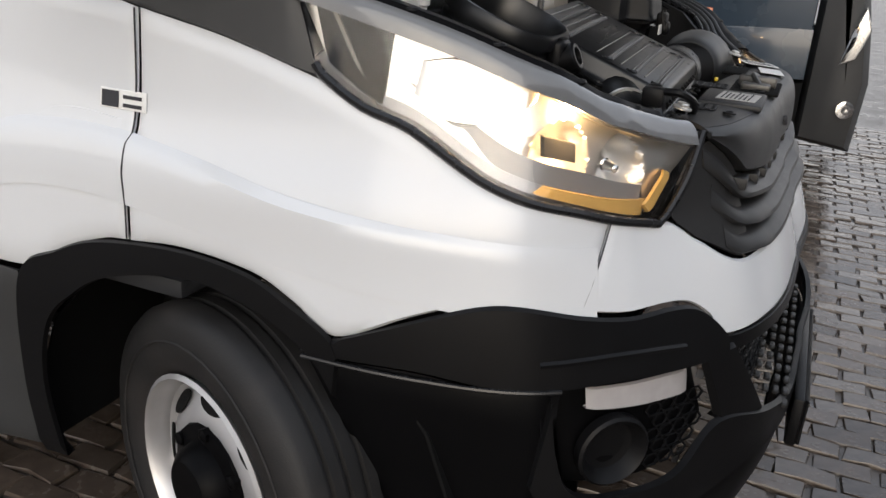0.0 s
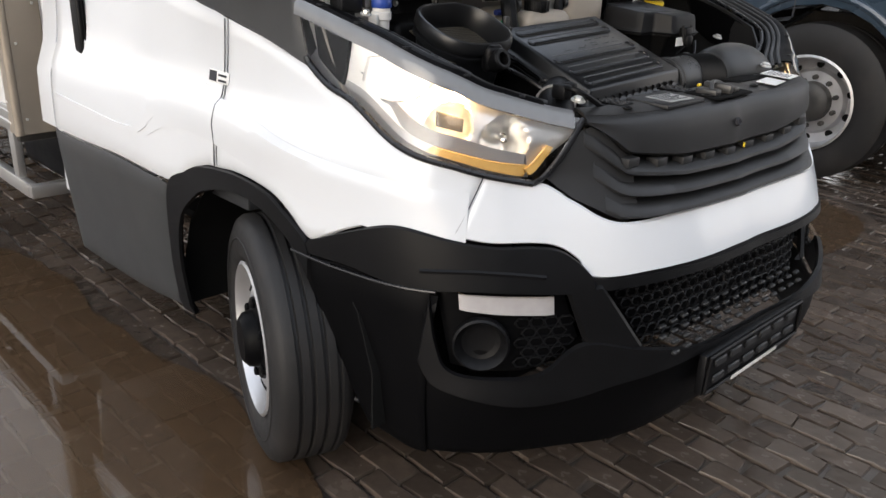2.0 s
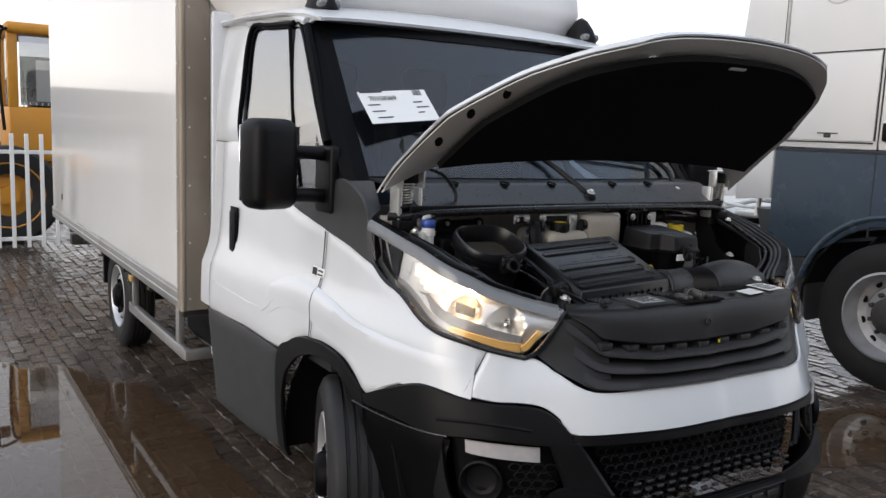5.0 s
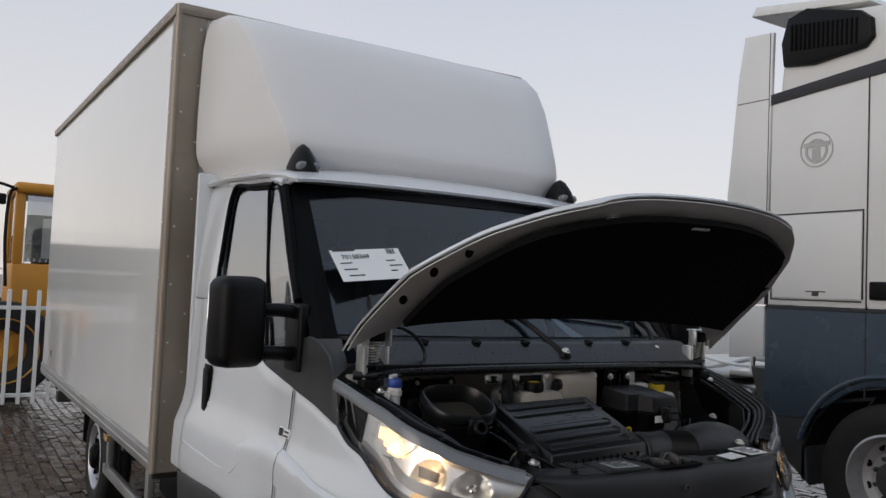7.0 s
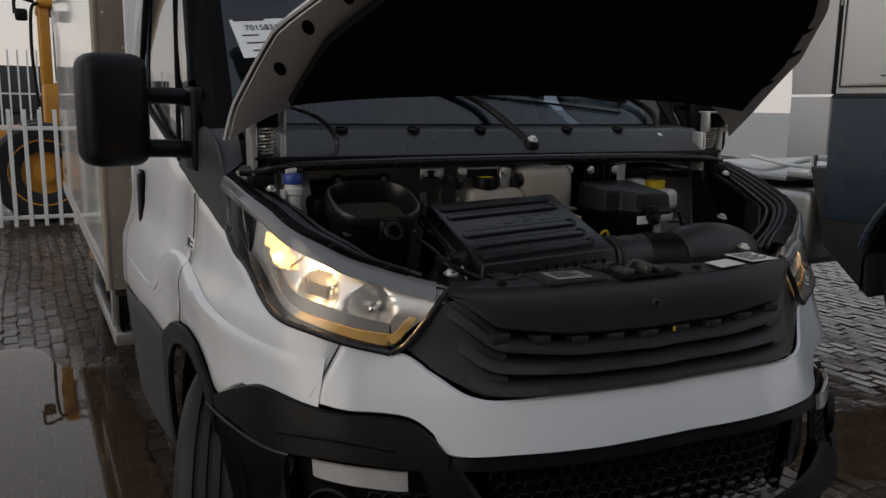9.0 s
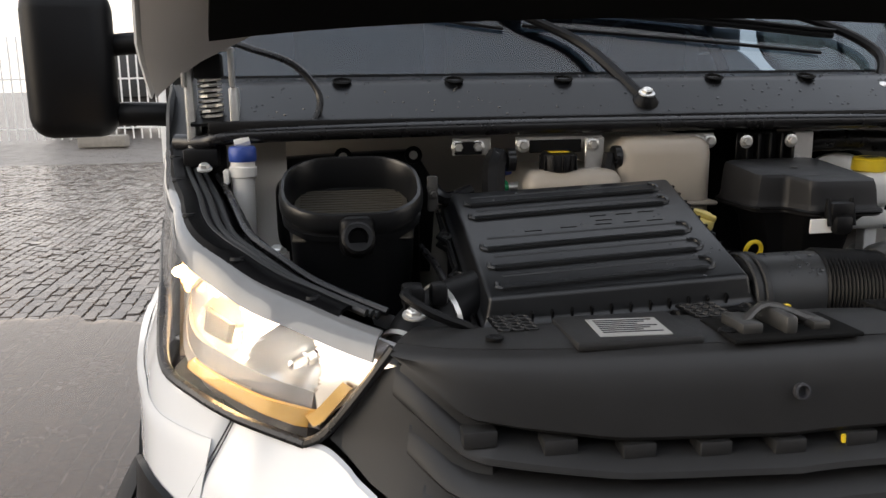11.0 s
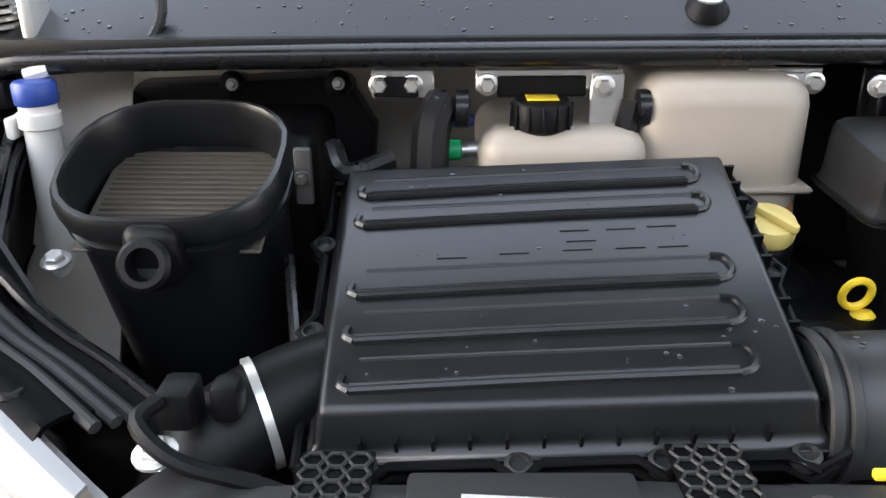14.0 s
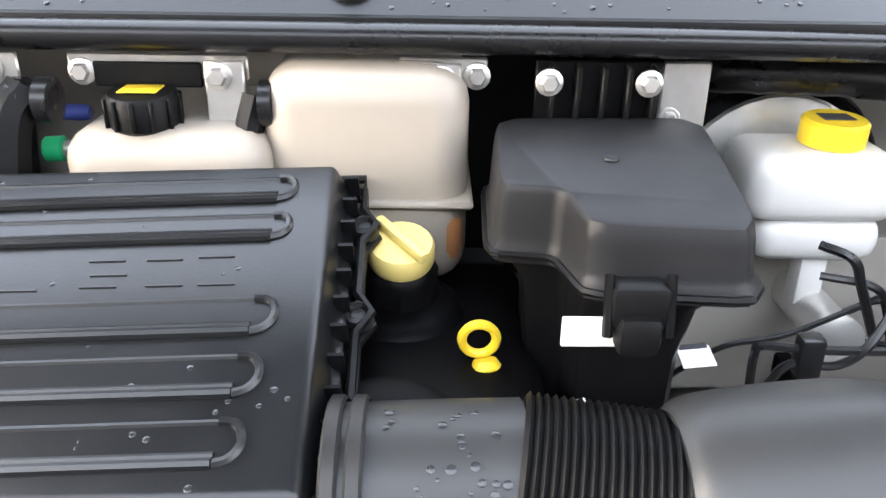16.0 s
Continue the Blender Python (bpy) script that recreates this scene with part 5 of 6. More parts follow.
for x in (-.235, -.005):
    part("rubber_mount", join(lathe([(.012, -.028), (.022, -.026), (.022, -.014), (.014, -.012), (.014, -.004), (.022, -.002), (.022, .012), (.012, .014)], (x, .745, 1.262), (1, 0, 0), 16)), SEAL, van, "black rubber mount")
part("hold_strap", each(tube([(-.035, .748, 1.268), (-.045, .735, 1.22), (-.04, .72, 1.13)], .014, 8, 4), tube([(-.25, .75, 1.27), (-.265, .73, 1.24), (-.27, .70, 1.13)], .022, 8, 4)), BLACK, van)
part("green_connector", join(lathe([(.011, 0), (.013, .002), (.013, .018), (.010, .02)], (-.250, .765, 1.208), (1, 0, .05), 12)), GREEN, van)
part("steel_connector", each(lathe([(.009, .0), (.010, .02), (.006, .035)], (-.230, .765, 1.208), (1, 0, .05), 10), lathe([(.006, 0), (.009, .01), (.006, .03)], (-.35, .72, 1.195), (1, 0, 0), 8)), ZINC, van)
part("blue_connector", lathe([(.008, 0), (.009, .02), (.007, .03)], (-.245, .80, 1.236), (1, 0, 0), 10), NAVY, van)
part("cable", each(tube([(-.415, .62, 1.13), (-.40, .55, 1.11), (-.385, .48, 1.08)], .006, 8, 5), tube([(-.38, .74, 1.22), (-.36, .70, 1.20), (-.31, .72, 1.21)], .012, 8, 4)), SEAL, van)
part("hose_clip", each(block(-.403, -.385, .62, .63, 1.19, 1.25, .003), bolt((-.394, .618, 1.22), (0, -1, 0), .006)), STEEL, van)
# clean-air hose on the box's side
part("air_hose", tube([(-.345, .47, 1.075), (-.40, .44, 1.065), (-.45, .40, 1.04), (-.47, .36, .98), (-.46, .34, .90)], .046, 18, 6), BLACK, van, "thick black air hose")
for p, q in (((-.41, .435, 1.060), (-.9, -.42, -.15)), ((-.462, .385, 1.02), (-.6, -.6, -.6))):
    part("hose_clamp", lathe([(.046, -.004), (.0515, -.004), (.0515, .004), (.046, .004)], p, q, 24, cap=False), ZINC, van, "metal hose clamp")
part("sensor_plug", join(block(-.475, -.445, .36, .40, 1.09, 1.125, .006), block(-.435, -.41, .37, .40, 1.09, 1.125, .008), tube([(-.47, .36, 1.12), (-.475, .33, 1.12), (-.44, .31, 1.10), (-.38, .32, 1.07), (-.33, .33, 1.03)], .007, 8, 5)), BLACK, van)

# fuse box
FB = [(.180, .598), (.232, .590), (.246, .530), (.375, .520), (.396, .765), (.186, .757)]


def grown(line, k):
    cx, cy = sum(p[0] for p in line) / len(line), sum(p[1] for p in line) / len(line)
    return [(cx + (x - cx) * k, cy + (y - cy) * k) for x, y in line]


def rounded(line, cut=.22, times=2):
    """The outline with its corners cut round."""
    for _ in range(times):
        line = [(p[0] + (q[0] - p[0]) * k, p[1] + (q[1] - p[1]) * k) for p, q in zip(line, line[1:] + line[:1]) for k in (cut, 1 - cut)]
    return line


def ring_stack(rings):
    """Outlines of one length, each with its own heights, joined and closed on top."""
    n, verts, faces = len(rings[0]), [p for r in rings for p in r], []
    for i in range(len(rings) - 1):
        faces += [(i * n + k, i * n + (k + 1) % n, (i + 1) * n + (k + 1) % n, (i + 1) * n + k) for k in range(n)]
    return verts, faces + [tuple(range((len(rings) - 1) * n, len(rings) * n))]


FBR = rounded(FB, .10, 2)
fuse = part("fuse_box", ring_stack([[(x, y, z) for x, y in grown(FBR, k)] for k, z in ((.62, 1.02), (.64, 1.10), (.72, 1.15), (.90, 1.175))]), BLACK, van, "black fuse box with clipped lid")
part("lid", ring_stack([[(x, y, z + slope * (y - .52)) for x, y in grown(FBR, k)] for k, z, slope in ((1.0, 1.170, 0), (1.035, 1.172, 0), (1.035, 1.182, 0), (1.005, 1.186, 0), (.992, 1.192, .02), (.972, 1.214, .07), (.955, 1.224, .09), (.935, 1.229, .09), (.90, 1.2305, .09))]), FUSE_LID, fuse, "smooth black lid")
part("lid_rim", tube([(x, y, 1.178) for x, y in grown(FBR, 1.045) + [grown(FBR, 1.045)[0]]], .0035, 6, smooth=False), BLACK, fuse)
part("lid_screw", lathe([(.007, 0), (.006, .002), (.0005, .002)], (.282, .65, 1.2425), (0, 0, 1), 10), GREY_PL, fuse)
part("clip", each(block(.258, .30, .492, .518, 1.165, 1.20, .006), block(.262, .296, .484, .508, 1.145, 1.18, .010), tube([(.257, .505, 1.205), (.257, .495, 1.16)], .004, 6), tube([(.301, .505, 1.205), (.301, .495, 1.16)], .004, 6)), BLACK, fuse)
part("white_tag", block(.225, .285, .500, .504, 1.148, 1.172, .001, 1), WHITE_PL, fuse)
part("fuse_bracket", each(block(.228, .348, .764, .768, 1.238, 1.302, .002, 1), *[block(.24 + .024 * k, .246 + .024 * k, .745, .768, 1.236, 1.30, .002, 1) for k in range(5)]), BLACK, van, "black ribbed bracket")
part("bracket_bolt", each(*[bolt((x, .748, 1.285), (0, -1, 0), .009) for x in (.239, .333)]), ZINC, van)
part("side_bracket", join(block(.352, .40, .775, .780, 1.20, 1.30, .003, 1), bolt((.362, .772, 1.245), (0, -1, 0), .008)), ZINC, van)

# engine cover, oil cap, dipstick
part("engine_cover", join(block(.055, .23, .46, .80, 1.00, 1.085, .035, 4), lathe([(.062, 0), (.056, .012), (.047, .018)], (.103, .665, 1.08), (0, -.1, 1), 24), lathe([(.06, 0), (.06, .015), (.05, .02), (.03, .02)], (.10, .47, 1.075), (0, -.3, 1), 20)), BLACK_SAT, van, "black engine cover")
oil = part("oil_cap", lathe([(.029, -.012), (.0305, -.008), (.0305, .006), (.028, .010), (.001, .011)], (.103, .661, 1.150), (0, -.35, 1), 28), OLDYEL, van, "pale yellow oil filler cap")
part("grip_bar", block(-.034, .034, -.005, .005, .008, .020, .004, 2, m=Matrix.Translation((.103, .661, 1.150)) @ Matrix.Rotation(radians(19), 4, "X") @ Matrix.Rotation(radians(-50), 4, "Z")), OLDYEL, oil)
part("neck", lathe([(.044, -.06), (.040, -.055), (.034, -.035), (.034, -.018), (.029, -.012)], (.103, .661, 1.148), (0, -.35, 1), 8), BLACK, oil)
dip = part("dipstick", join(tube([(.171 + .0145 * math.cos(a), .58 - .004 * math.sin(a), 1.106 + .0165 * math.sin(a)) for a in [2 * math.pi * k / 16 for k in range(17)]], .0042, 8, 2), lathe([(.011, -.008), (.0135, 0), (.010, .006)], (.177, .574, 1.083), (-.15, .3, 1), 14)), YELLOW, van, "yellow ring dipstick handle")
part("tube", tube([(.178, .572, 1.082), (.193, .555, 1.055), (.206, .535, 1.01)], .0075, 10, 4), ZINC, dip)
flat_tag("paper_label", .235, .50, 1.075, .055, .04, PAPER, "white printed part label", 25, 25, 2)

# intake hose to the front: plain sleeve, corrugated bellows, wide elbow
hose = part("intake_hose", tube([(.062, .435, 1.066), (.13, .437, 1.068), (.195, .44, 1.068)], .064, 24, 4), HOSE_GREY, van, "grey-black intake hose")
part("clamp_ring", join(*[lathe([(.066, -.006), (.069, -.004), (.069, .004), (.066, .006)], (x, .435, 1.067), (1, 0, 0), 24, cap=False) for x in (.066, .082)]), GREY_PL, hose)
part("bellows", tube([(.190 + .003 * k, .44 - .0004 * k, 1.068 - .0002 * k) for k in range(37)], .066, 24, rings=.055, smooth=False), BLACK, hose, "corrugated black bellows")
part("elbow", tube([(.294, .425, 1.066), (.32, .425, 1.066), (.42, .425, 1.064), (.50, .42, 1.048), (.555, .41, .99), (.57, .40, .90)], lambda q: .067 + .024 * min(1, q * 2.6), 24, 6), HOSE_GREY, hose)
part("hose_drop", join(*[lathe([(r, 0), (r * .8, r * .10), (.0002, r * .13)], (x, .437 - .0645 * math.sin(a), 1.0675 + .0645 * math.cos(a)), (0, -math.sin(a), math.cos(a)), 8) for x, a, r in [(rain.uniform(.10, .18), rain.uniform(-.1, .9), rain.uniform(.0015, .004)) for _ in range(22)]]), DROP, hose)["kind"] = "stuff"
# brake servo, reservoir, pipes
servo = part("brake_servo", lathe([(.04, -.03), (.10, -.028), (.128, -.012), (.132, 0), (.132, .012), (.125, .016), (.12, .06)], (.52, .90, 1.13), (0, 1, 0), 36), BLACK_SAT, van, "black round brake servo")
part("servo_rim", tube([(.52 + .131 * math.cos(a), .896, 1.13 + .131 * math.sin(a)) for a in [2 * math.pi * k / 32 for k in range(33)]], .005, 6, smooth=False), SEAL, servo)
part("servo_face", lathe([(.115, -.034), (.118, -.030), (.09, -.036), (.05, -.04), (.03, -.04)], (.52, .90, 1.13), (0, 1, 0), 32, cap=False), ZINC, servo)
res = part("brake_reservoir", join(block(.445, .60, .735, .845, 1.145, 1.215, .022, 4), block(.46, .592, .742, .84, 1.10, 1.15, .02, 3), block(.52, .55, .76, .79, 1.04, 1.11, .006)), WHITE_PL, van, "white brake fluid reservoir")
part("cap", join(lathe([(.030, -.006), (.033, -.004), (.033, .018), (.030, .021), (.001, .022)], (.538, .79, 1.222), (0, -.05, 1), 28)), YELLOW, res, "yellow screw cap")
part("cap_print", block(.522, .554, .778, .802, 1.2435, 1.2445, .003), INK, res)
part("master_cylinder", join(lathe([(.024, -.05), (.024, .10), (.03, .10), (.03, .12)], (.545, .76, 1.035), (0, 1, 0), 20), lathe([(.03, 0), (.03, .012), (.02, .016)], (.545, .715, 1.03), (0, -1, .1), 20)), ZINC, van, "bare metal brake master cylinder")
for k, pts in enumerate(([(.57, .75, 1.04), (.61, .74, 1.06), (.63, .70, 1.03), (.60, .62, .98), (.45, .58, .97)], [(.57, .73, 1.02), (.62, .70, 1.02), (.60, .64, .99), (.50, .60, 1.0), (.44, .60, .96)], [(.46, .66, 1.0), (.52, .63, 1.0), (.62, .62, 1.0), (.66, .60, .99)])):
    part("brake_pipe", tube(pts, .004, 6, 6), SEAL, van)
part("inner_bracket", block(.40, .70, .50, .70, .92, .95, .02), BODY_IN, van)
for pts, r in (([(.416, .60, 1.05), (.415, .60, 1.082), (.421, .60, 1.09), (.456, .60, 1.087), (.497, .60, 1.085), (.56, .60, 1.085)], .0042),
               ([(.432, .60, 1.05), (.449, .60, 1.071), (.49, .60, 1.07), (.515, .60, 1.091), (.545, .62, 1.13)], .0042),
               ([(.36, .66, 1.015), (.412, .66, 1.052), (.474, .66, 1.067), (.57, .66, 1.118)], .003),
               ([(.483, .66, 1.16), (.505, .64, 1.155), (.519, .64, 1.127), (.542, .64, 1.074)], .0045),
               ([(.50, .68, 1.119), (.541, .66, 1.118), (.559, .66, 1.096), (.57, .65, 1.05)], .0042)):
    part("brake_pipe", tube(pts, r, 8, 6), SEAL, van)
part("pipe_clip", block(.452, .474, .590, .610, 1.06, 1.10, .004), SEAL, van)
part("wing_panel", sheet([[Vector((x, .82 + .03 * (z - .9), z)) for z in (.90, .98, 1.04, 1.085 + .1 * max(0, x - .5))] for x in (.70, .62, .54, .47, .39)], .006, flip=False), BODY_IN, van, "pale painted inner wing panel")
part("wing_panel", sheet([[Vector((x, .66 + .55 * (z - .95), z)) for z in (.95, 1.05, 1.15, 1.25, 1.30)] for x in (-.64, -.70, -.76, -.83)], .006, flip=False), BODY_IN, van, "pale painted inner wing panel")
flat_tag("foil_label", .370, .615, 1.068, .032, .022, PAPER, "small pale label on a connector", 25, 10, 1)
# black sheet stands in for the shaded void between tank and fuse box
part("void_shade_sheet", block(.155, .43, .955, .968, .98, 1.31, .01), FELT, van, "black sheet standing in for the dark void by the firewall")
part("wiring_duct", tube([(.36, .90, 1.265), (.46, .85, 1.275), (.56, .84, 1.275), (.72, .85, 1.26)], .022, 10, 6, rings=.06), SEAL, van)


# ---- papers behind the windscreen ----
card = thing("information_card", "white printed stock card held on the windscreen", "card", at=tuple(screen(-.74, .42, .045)))
CM = Matrix(((1, 0, 0), (0, .66, -.75), (0, .75, .66))).to_4x4() @ Matrix.Rotation(radians(7), 4, "Z")
part("card_sheet", moved(block(-.15, .15, -.075, .075, -.001, .001, 0), CM), PAPER, card)
part("card_clip", moved(block(-.14, -.045, .068, .085, .0, .004, .003), CM), INK, card)
text("70158369", .030, CM @ Matrix.Translation((-.055, .038, .003)), INK, card)
for k, (x, y, w) in enumerate(((-.13, .01, .05), (-.125, -.02, .055), (-.115, -.05, .065), (.07, .015, .04), (.075, -.01, .055), (.07, -.035, .03), (.09, .06, .004), (.098, .06, .003), (.104, .06, .006), (.113, .06, .003), (.12, .06, .005))):
    part("print_bar", moved(block(x, x + w, y - (.012 if w < .01 else .0025), y + (.012 if w < .01 else .0025), .0015, .0025, 0), CM), INK, card)
card.parent = None

# ---- tractor unit parked alongside ----
T0 = Vector((4.45, 1.0, 0))
tractor = thing("tractor_unit", "white and slate-blue tractor unit parked alongside", "truck", at=T0)


def tpart(name, geo, material, parent=tractor, label=""):
    return part(name, moved(geo, Matrix.Translation(-T0)), material, parent, label)


XS, XE = 3.2, 5.68
arch = [(1.3 + .60 * math.cos(a), .49 + .60 * math.sin(a)) for a in [radians(180 - 15 * k) for k in range(13)]]
tpart("lower_cab", prism([(.15, .95), (.70, .95)] + [p for p in arch if p[1] > .9] + [(1.92, .80), (2.22, .80), (2.22, 1.57), (.15, 1.57)], XS, XE, "x", .01), TRUCK_BLUE, label="slate-blue lower cab")
cabw = tpart("upper_cab", prism([(-.05, 1.575), (2.215, 1.575), (2.215, 3.06), (2.18, 3.12), (1.2, 3.22), (.35, 3.2), (.0, 2.8)], XS + .004, XE - .004, "x", .03), TRUCK_WHITE, label="white sleeper cab")
tpart("roof_cap", prism([(2.19, 3.12), (2.13, 3.72), (1.3, 3.60), (.5, 3.45), (.2, 3.2), (1.2, 3.22)], XS + .06, XE - .06, "x", .04), TRUCK_WHITE, label="white high roof")
tpart("roof_spoiler", prism([(2.46, 3.80), (2.42, 3.87), (1.55, 3.72), (1.5, 3.66)], XS + .08, XE - .08, "x", .012), TRUCK_WHITE)
for x0, x1 in ((XS - .002, XS + .03), (XE - .03, XE + .002)):
    d = tpart("side_deflector", prism([(2.23, 1.58), (2.53, 1.58), (2.58, 2.4), (2.50, 3.3), (2.45, 3.62), (2.20, 3.60)], x0, x1, "x", .006), TRUCK_WHITE, label="white rear side deflector")
    tpart("lower_deflector", prism([(2.23, 1.20), (2.53, 1.17), (2.53, 1.565), (2.23, 1.565)], x0, x1, "x", .006), TRUCK_WHITE)
    tpart("seam", each(block(x0 - .001, x1 + .001, 2.222, 2.229, 1.58, 3.6, 0), block(x0 - .001, x1 + .001, 2.23, 2.5, 3.10, 3.107, 0)), INK)
tpart("dark_stripe", prism([(2.21, 3.055), (2.21, 3.13), (1.2, 3.235), (.5, 3.21), (.5, 3.15), (1.2, 3.14)], XS - .006, XS + .02, "x", .003), INK, label="black stripe below the roof")
scoop = tpart("air_intake", prism([(2.13, 3.33), (2.15, 3.50), (2.10, 3.68), (1.95, 3.72), (1.55, 3.60), (1.47, 3.53), (1.46, 3.40), (1.52, 3.34), (1.9, 3.30)], XS + .01, XS + .12, "x", .02), BLACK, label="black roof air intake")
tpart("slat", each(*[block(XS + .002, XS + .014, 1.56 + .035 * k, 1.575 + .035 * k, 3.37 + .004 * k, 3.55 + .005 * k, .002, 1) for k in range(15)]), BLACK_SAT, scoop)
hatch = tpart("locker_door", block(XS - .003, XS + .01, 1.50, 2.165, 1.635, 2.225, .012, 3), TRUCK_WHITE, label="white locker door")
tpart("door_seal", tube([(XS - .002, 1.49, 1.64), (XS - .002, 1.49, 2.235), (XS - .002, 2.175, 2.235), (XS - .002, 2.175, 1.625), (XS - .002, 1.5, 1.625)], .006, 6, smooth=False), INK, hatch)
tpart("latch", join(block(XS - .008, XS, 1.75, 1.90, 1.682, 1.69, .001, 1), block(XS - .01, XS, 1.80, 1.85, 1.655, 1.682, .004)), STEEL, hatch)
tpart("round_emblem", join(lathe([(.125, -.001), (.125, .002), (.118, .002), (.118, -.001)], (XS, 1.84, 2.68), (-1, 0, 0), 36, cap=False), lathe([(.085, -.001), (.085, .002), (.068, .002), (.068, -.001)], (XS, 1.84, 2.67), (-1, 0, 0), 30, cap=False), block(XS - .003, XS + .001, 1.74, 1.94, 2.70, 2.73, 0), block(XS - .003, XS + .001, 1.81, 1.87, 2.60, 2.69, 0)), mat("grey_print", (.45, .44, .43), .6), label="grey round emblem")
tpart("door_seam", join(block(XS - .002, XS + .01, 1.462, 1.47, 1.0, 3.12, 0)), INK)
tpart("cab_door_handle", block(XS - .02, XS + .01, 1.28, 1.44, 1.64, 1.76, .015, 3), BLACK)
tpart("door_window", prism([(1.30, 1.95), (1.32, 2.75), (.5, 2.75), (.15, 2.1), (.2, 1.95)], XS - .004, XS + .02, "x", .01), CAB_DARK)
tpart("waist_line", block(XS - .006, XS + .01, .10, 2.22, 1.555, 1.575, .004), INK)
tpart("arch_lip", tube([(XS - .002, 1.3 + .64 * math.cos(a), .49 + .66 * math.sin(a)) for a in [radians(175 - 10 * k) for k in range(17)]], .022, 8, 2), TRUCK_BLUE, label="wheel arch lip")
tpart("arch_inner", sheet([[Vector((x, 1.3 + .60 * math.cos(a), .49 + .60 * math.sin(a))) for x in (XS + .01, XS + .5)] for a in [radians(190 - 20 * k) for k in range(11)]], .02), FELT)
tpart("front_corner", prism([(-.18, .30), (.14, .34), (.14, 1.57), (-.02, 1.57), (-.15, 1.0), (-.2, .7)], XS, XE, "x", .12), TRIM_GREY, label="anthracite front corner")
tpart("headlamp", prism([(-.02, .80), (-.10, .84), (-.15, 1.0), (-.10, 1.12), (-.06, 1.0)], XS - .012, XS + .05, "x", .01), CHROME, label="clear headlamp")
tpart("fog_lamp", lathe([(.05, 0), (.05, .02), (.03, .025), (.001, .02)], (XS, -.10, .56), (-1, -.3, 0), 18), CHROME)
tpart("step_box", prism([(.14, .34), (.72, .30), (.72, .62), (.14, .68)], XS + .03, XS + .6, "x", .01), FELT)
tpart("step_tread", each(block(XS + .0, XS + .3, .16, .68, .36, .375, .004), block(XS + .03, XS + .3, .30, .58, .56, .575, .004)), STEEL)
tpart("lower_step_cover", prism([(.14, .70), (.74, .64), (.80, .95), (.14, .98)], XS - .01, XS + .5, "x", .01), TRUCK_BLUE, label="slate-blue step cover")
tpart("side_marker", block(XS - .012, XS + .01, .70, .80, .99, 1.05, .006), ORANGE, label="orange side marker lamp")
tpart("mud_cover", prism([(1.86, .35), (2.2, .62), (2.35, 1.12), (1.95, 1.12), (1.9, .8)], XS + .01, XS + .5, "x", .02), TRIM_GREY)
tpart("frame_rail", each(block(3.9, 3.98, .3, 6.5, .80, 1.0, .01), block(4.9, 4.98, .3, 6.5, .80, 1.0, .01)), STEEL)
tpart("catwalk", each(block(3.3, 5.5, 2.6, 4.2, 1.0, 1.03, .005), block(3.25, 3.7, 2.35, 4.4, .45, .95, .06, 3)), ALU, label="aluminium catwalk behind the cab")
tpart("hose_rack", each(tube([(3.6, 2.3, 1.1), (3.5, 2.5, 1.16), (3.45, 2.9, 1.06), (3.5, 3.3, 1.08)], .02, 8, 4), tube([(3.5, 2.25, 1.12), (3.4, 2.6, 1.1), (3.5, 3.1, 1.14)], .014, 8, 4), block(3.3, 3.5, 2.3, 2.6, 1.03, 1.07, .005), tube([(3.3, 2.4, 1.05), (3.32, 2.4, 1.2)], .02, 8)), ZINC)
tpart("red_lamp", each(block(3.28, 3.34, 1.88, 2.0, 1.02, 1.08, .008), block(3.30, 3.34, 2.1, 2.16, 1.05, 1.09, .008)), RED, label="red lamp")
tpart("rear_cab_wall", block(XS + .03, XE - .03, 2.2, 2.24, .9, 3.1, .01), TRIM_GREY)


def truck_wheel(x, y, sgn):
    m = Matrix.Translation(Vector((x, y, .49)) - T0) @ Matrix.Rotation(radians(90 * sgn), 4, "Y")
    hub = part("road_wheel", moved(lathe([(.1, -.3), (.1, 0)], sides=12), m), STEEL, tractor)
    part("tyre", moved(lathe([(.29, -.14), (.34, -.15), (.44, -.15), (.485, -.13), (.492, -.05), (.482, -.045), (.482, -.03), (.492, -.025), (.492, .05), (.485, .13), (.44, .155), (.34, .15), (.29, .14), (.28, .08)], sides=56, cap=False), m), RUBBER, hub, "black truck tyre")
    rim = part("rim", moved(lathe([(.29, .14), (.30, .155), (.285, .16), (.275, .13), (.265, .02), (.21, .0), (.19, .035), (.12, .045), (.12, .10), (.10, .12), (.001, .12)], sides=48, cap=False), m), SILVER, hub, "silver steel rim with round holes")
    part("vent_hole", moved(each(*[moved(lathe([(.024, 0), (.024, .004)], sides=14), Matrix.Rotation(2 * math.pi * k / 10, 4, "Z") @ Matrix.Translation((.232, 0, .012)) @ Matrix.Rotation(radians(20), 4, "Y")) for k in range(10)]), m), FELT, hub)
    part("hub_cap", moved(lathe([(.128, .04), (.124, .105), (.10, .125), (.06, .13), (.001, .13)], sides=28), m), STEEL, hub, "dark hub cap")
    part("wheel_nut", moved(each(*[moved(lathe([(.016, 0), (.016, .035), (.010, .04)], sides=6), Matrix.Rotation(2 * math.pi * k / 10, 4, "Z") @ Matrix.Translation((.155, 0, .04))) for k in range(10)]), m), STEEL, hub)


truck_wheel(3.38, 1.3, -1)
truck_wheel(5.5, 1.3, 1)
truck_wheel(3.45, 5.3, -1)
truck_wheel(5.45, 5.3, 1)

